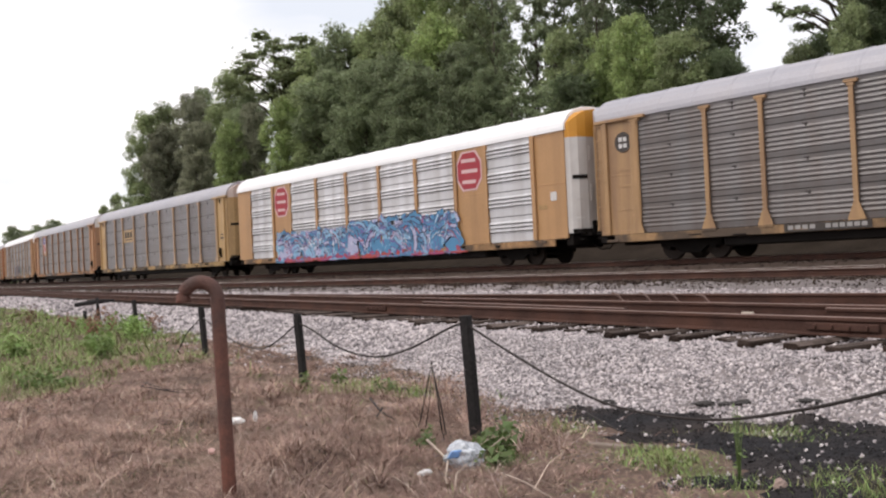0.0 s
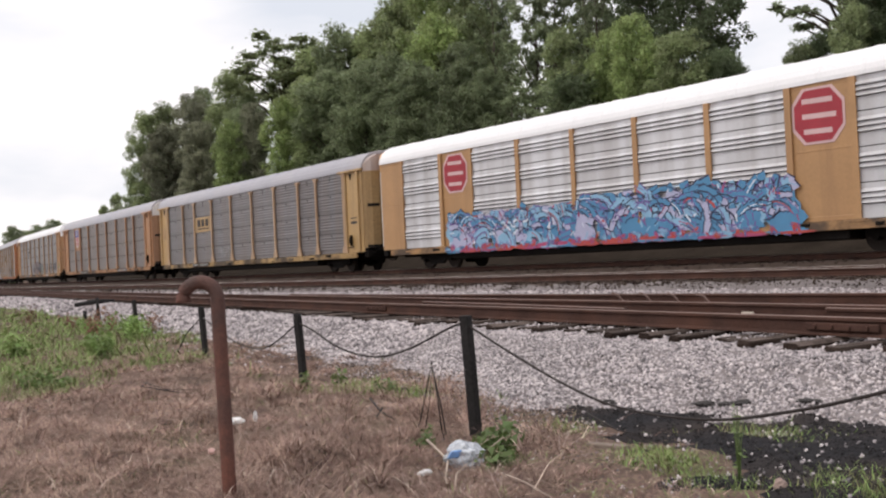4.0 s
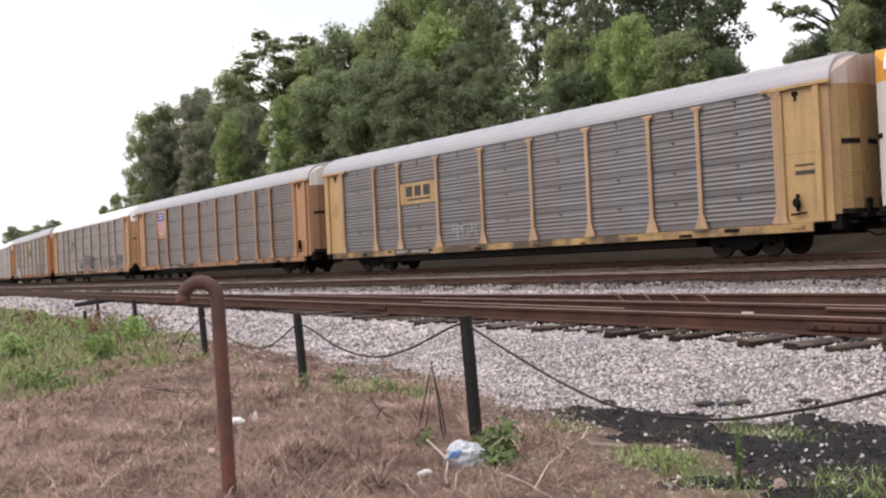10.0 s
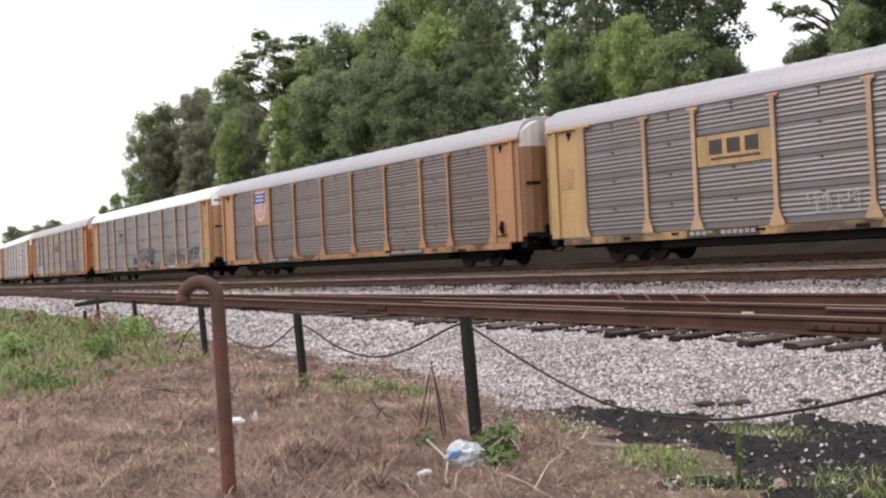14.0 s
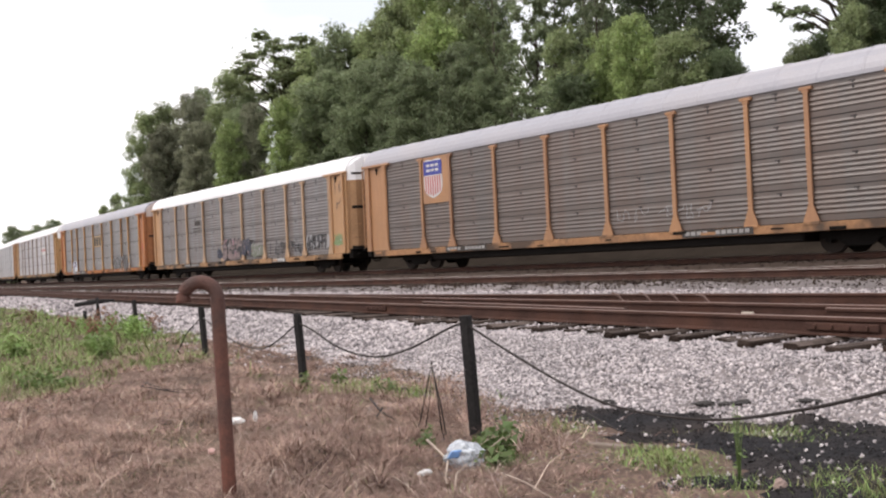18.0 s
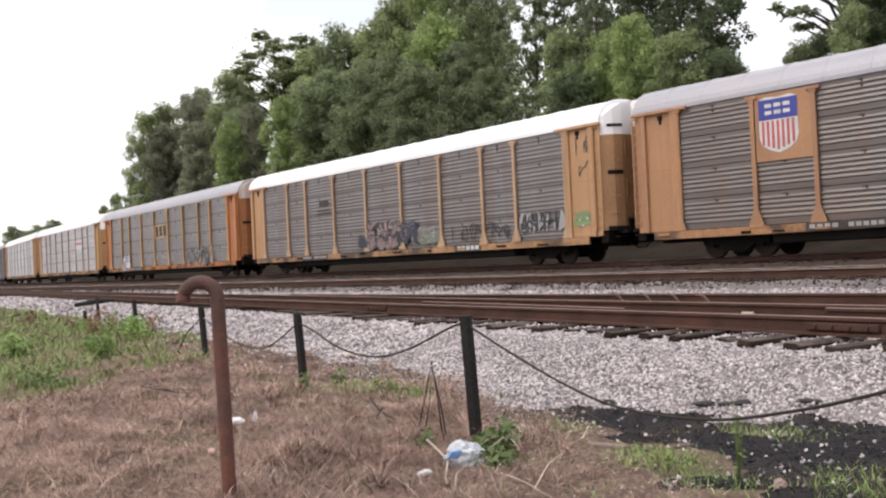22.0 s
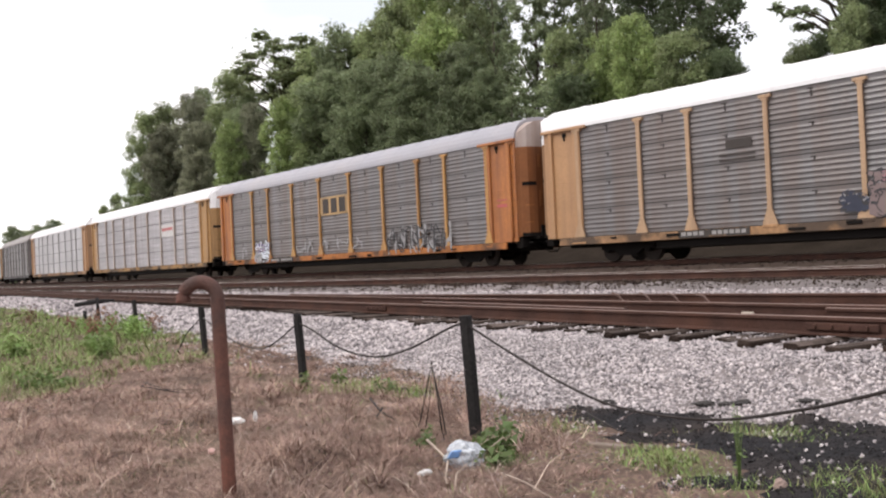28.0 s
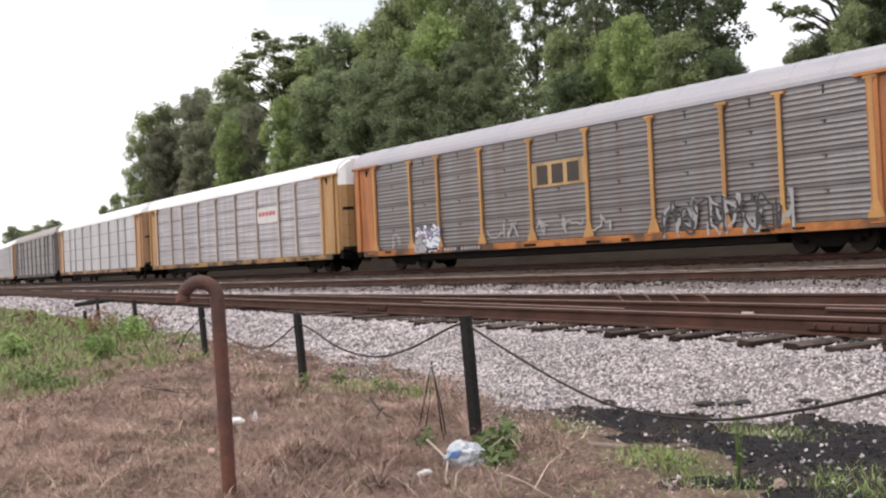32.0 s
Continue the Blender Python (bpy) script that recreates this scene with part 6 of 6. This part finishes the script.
for i, (x, y, h, r, n, s) in enumerate(((-4.24, 3.82, 0.20, 0.17, 150, 0.032), (-4.5, 3.92, 0.16, 0.10, 60, 0.028), (-14.0, 4.85, 0.34, 0.22, 200, 0.04), (-11.2, 3.10, 0.17, 0.34, 240, 0.035), (-15.5, 4.05, 0.28, 0.34, 220, 0.045), (-15.1, 5.15, 0.32, 0.30, 220, 0.045), (-10.9, 3.25, 0.14, 0.22, 140, 0.03), (-19.4, 7.3, 0.34, 0.5, 260, 0.05), (-17.8, 6.8, 0.28, 0.4, 200, 0.05), (-4.0, 3.60, 0.12, 0.13, 110, 0.028),
                                        (-8.0, 5.1, 0.22, 0.10, 60, 0.03), (-8.1, 4.72, 0.20, 0.10, 70, 0.03), (-17.5, 6.6, 0.34, 0.35, 200, 0.05), (-20.5, 6.9, 0.3, 0.4, 160, 0.05), (-2.72, 4.03, 0.44, 0.05, 14, 0.018), (-4.85, 3.72, 0.16, 0.10, 60, 0.026), (-7.1, 5.0, 0.10, 0.16, 60, 0.03))):
    weed(x, y, h, r, n, 40 + i, s, M_WEED_LIGHT if x < -9 else M_WEED)

for i, (x, y) in enumerate(((-23.0, 7.2), (-22.2, 7.5), (-20.8, 7.4), (-18.6, 7.45), (-19.6, 6.6), (-25.5, 7.0))):
    weed(x, y, 0.42 + 0.06 * (i % 3), 0.26, 90, 80 + i, 0.04, M_DOCK, "rusty brown seeding dock weed")

# ---------------------------------------------------------------- litter and sticks
def crumpled(name, at, rx, rz, seed, material, label, cat, flat=1.0):
    rng = random.Random(seed)
    bm = bmesh.new()
    bmesh.ops.create_icosphere(bm, subdivisions=3, radius=1.0)
    for v in bm.verts:
        p = v.co.copy()
        k = 0.28 * noise.noise(p * 2.3 + Vector((seed, 0, 0))) + 0.20 * noise.noise(p * 5.1 + Vector((0, seed, 0)))
        k += 0.10 * noise.noise(p * 11.0 + Vector((0, 0, seed)))
        v.co = p * (1 + k)
        v.co.x, v.co.y, v.co.z = v.co.x * rx, v.co.y * rx * flat, (v.co.z + 0.75) * rz
    ob = tagged(link(name, bm, material), label, cat)
    ob.matrix_basis = pose(*at, 0, 0, rng.uniform(0, 180))
    return ob


def ground_at(x, y, up=0.0):
    return (x, y, float(z_ground(x, y)) + up)


crumpled("plastic_bag", ground_at(-4.19, 3.50, 0.0), 0.108, 0.082, 3, M_PLASTIC, "crumpled clear white plastic bag on the grass", "plastic bag")
bm = bmesh.new()
box(bm, -0.032, 0.032, -0.012, 0.004, -0.024, 0.024, bev=0.006)
for v in bm.verts:
    v.co += Vector((0.006 * math.sin(70 * v.co.z), 0.010 * math.sin(60 * v.co.x), 0.006 * math.sin(50 * v.co.x)))
bl = tagged(link("blue_label", bm, mat("blue_print", (0.16, 0.30, 0.58), 0.5, var=0.4, scale=30)), "torn blue printed wrapper on the plastic bag", "wrapper")
bl.matrix_basis = pose(*ground_at(-4.150, 3.398, 0.092), 0, 12, 50)
crumpled("white_cup", ground_at(-6.66, 3.30, 0.04), 0.070, 0.028, 8, M_WHITE, "flattened white paper cup in the dead grass", "litter", 0.5)
crumpled("paper_scrap", ground_at(-6.71, 3.49, 0.04), 0.018, 0.040, 9, M_WHITE, "torn pale paper scrap in the dead grass", "litter", 0.5)
crumpled("white_bottle", ground_at(-4.14, 3.17, 0.02), 0.048, 0.018, 12, M_WHITE, "small white plastic scrap on the grass", "litter", 0.4)
crumpled("pink_scrap", ground_at(-5.80, 2.69, 0.04), 0.022, 0.022, 14, mat("pale_pink_plastic", (0.62, 0.40, 0.36), 0.5), "small pale pink scrap in the grass", "litter")
crumpled("pale_stone", ground_at(-2.49, 4.02, 0.0), 0.030, 0.040, 16, mat("tan_stone", (0.30, 0.22, 0.19), 0.9), "tan stone lying by the cinders", "stone")


def stick(points, r, name="stick", label="thin grey dead stick standing in the grass", material=None):
    bm = bmesh.new()
    n = len(points)
    tube(bm, points, [r * (1 - 0.6 * i / (n - 1)) for i in range(n)], 6)
    return tagged(link(name, bm, material or M_WOOD), label, "stick", "sticks in the grass")


M_PALE_STICK = mat("bleached_stick", (0.44, 0.36, 0.30), 0.9, var=0.3, scale=8, spec=0.1)
apex = Vector((-5.15, 4.04, -0.43))
for k, (dx, dy) in enumerate(((-0.14, -0.05), (0.06, 0.05), (-0.06, 0.10), (0.13, -0.03), (-0.24, 0.02), (0.02, -0.12))):
    f = Vector((-5.12 + dx, 4.03 + dy, float(z_ground(-5.1, 4.0)) - 0.03))
    stick([f, f.lerp(apex, 0.5) + Vector((0.012 * (k % 3 - 1), 0.01, 0)), apex + Vector((0.004 * k, 0, 0.02 * (k % 2)))], 0.007 if k == 1 else 0.004, "dead_stalk", "dark dead plant stalk leaning in a bunch", M_WIRE)
for pts, lifts, r in (([(-4.66, 3.60), (-4.24, 3.42), (-3.92, 3.14), (-3.66, 2.96)], (0.10, 0.05, 0.03, 0.0), 0.0085), ([(-3.74, 3.05), (-3.90, 3.20), (-3.86, 3.24)], (0.0, 0.04, 0.09), 0.008),
                      ([(-3.76, 3.40), (-3.49, 3.31), (-3.20, 3.20)], (0.03, 0.04, 0.03), 0.0085), ([(-4.20, 3.00), (-3.98, 2.92), (-3.76, 2.83)], (0.03, 0.04, 0.03), 0.006),
                      ([(-4.24, 3.84), (-4.32, 3.72), (-4.36, 3.62)], (0.16, 0.08, 0.02), 0.004), ([(-4.02, 3.66), (-4.10, 3.62), (-4.16, 3.60)], (0.17, 0.10, 0.03), 0.004),
                      ([(-4.45, 2.36), (-4.65, 2.52), (-4.84, 2.68)], (0.05, 0.08, 0.05), 0.005), ([(-3.66, 3.02), (-3.60, 2.98)], (0.03, 0.03), 0.007)):
    stick([Vector(ground_at(x, y, up)) for (x, y), up in zip(pts, lifts)], r, "fallen_stick", "pale fallen stick lying in the grass", M_PALE_STICK)
for pts in ([(-6.28, 4.29), (-5.95, 4.16), (-5.63, 4.06)], [(-5.90, 4.14), (-5.86, 4.06), (-5.80, 4.02)], [(-9.6, 3.75), (-9.1, 3.8), (-8.7, 3.95)], [(-9.2, 3.55), (-8.8, 3.75), (-8.3, 3.8)], [(-4.6, 5.0), (-4.2, 4.85), (-3.9, 4.75)]):
    stick([Vector(ground_at(x, y, 0.05 + 0.04 * (i == 0))) for i, (x, y) in enumerate(pts)], 0.008, "fallen_stick", "dark fallen twig lying in the dead grass", M_WIRE)
for x, y in ((-3.96, 4.48),):
    bm = bmesh.new()
    box(bm, -0.13, 0.13, -0.035, 0.035, 0, 0.035, bev=0.006)
    b = tagged(link("broken_board", bm, M_WOOD), "weathered broken board lying on the ground", "board")
    b.matrix_basis = pose(*ground_at(x, y, 0.0), 0, 0, 15)

for i, (x, y, r, h) in enumerate(((-7.05, 5.2, 0.05, 0.03), (-6.95, 5.3, 0.045, 0.035), (-5.05, 5.75, 0.045, 0.04), (-4.25, 5.95, 0.06, 0.03), (-4.12, 6.0, 0.045, 0.025), (-4.0, 6.05, 0.06, 0.03), (-3.55, 6.15, 0.05, 0.03), (-3.42, 6.12, 0.04, 0.02), (-5.3, 5.5, 0.05, 0.02))):
    crumpled("clod", (x, y, max(float(z_ground(x, y)), float(z_ballast(x, y))) - 0.012), r * 1.9, h * 0.62, 60 + i, M_CLOD, "dark clod of dirt at the foot of the ballast", "dirt clod", 0.6)

# ---------------------------------------------------------------- undergrowth and far trees
rnd = random.Random(8)
x = -150.0
while x < 20:
    y = y_main(x) + rnd.uniform(9.0, 12.0)
    tree(rnd.randrange(2), x, y, rnd.uniform(3.8, 6.0), rnd.uniform(0, 360), "dense leafy shrub at the wood's edge", rnd.uniform(0.9, 1.3), "shrub", "shrub", BUSH_KINDS, 5.0)
    x += rnd.uniform(2.6, 4.2)
for k, x, y, h, wd in [(1, -251.5, 65.9, 15.6, 1.1), (0, -252.8, 68.9, 14.2, 1.1), (1, -257.7, 73.6, 14.7, 1.1), (1, -263.3, 79.5, 16.0, 1.2), (0, -136.1, 50.0, 12.0, 0.6), (1, -130.7, 50.2, 12.0, 0.6), (0, -141.5, 49.9, 10.6, 0.6)]:
    tree(k, x, y, h, (x * 7) % 360, "distant low green tree beyond the railway", wd)

# ---------------------------------------------------------------- the train rolls
# small surges of the train: seconds and metres ahead of its even run
SURGE_T = [0, 3, 5, 6.75, 8.8, 10.5, 13, 16, 18, 20, 22, 24, 28, 30.5, 32]
SURGE = [0, 0.08, 0.20, 0.27, 0.15, 0.03, -0.03, -0.12, -0.07, 0.0, 0.0, 0.07, 0.06, -0.02, -0.05]


def along(t):
    u = t - 16.0
    return 4.0662 * u + 0.002888 * u * u - 0.0003712 * u ** 3 + float(np.interp(t, SURGE_T, SURGE))


def motions():
    for i, car in enumerate(CARS):
        off = 25.725 + (1 - i) * CAR_PITCH
        rows = []
        for k in range(33):
            x = off + along(float(k))
            slope = 2 * 0.2774 * (x + 20) / 400
            rows.append((float(k), pose(x, y_main(x), 0, 0, 0, math.degrees(math.atan(slope)))))
        walk(car, rows)
    # the wheels roll: 0.42 m radius, a little under a third of a turn a row
    for ws in WHEELS:
        turns = []
        k, x, z = 0, ws.location.x, ws.location.z
        while k <= 213:
            t = min(32.0, k * 0.15)
            turns.append((t, pose(x, 0, z, 0, math.degrees((along(t) - along(0.0)) / 0.42), 0)))
            k += 1
        turns.append((32.0, pose(x, 0, z, 0, math.degrees((along(32.0) - along(0.0)) / 0.42), 0)))
        walk(ws, turns)


motions()
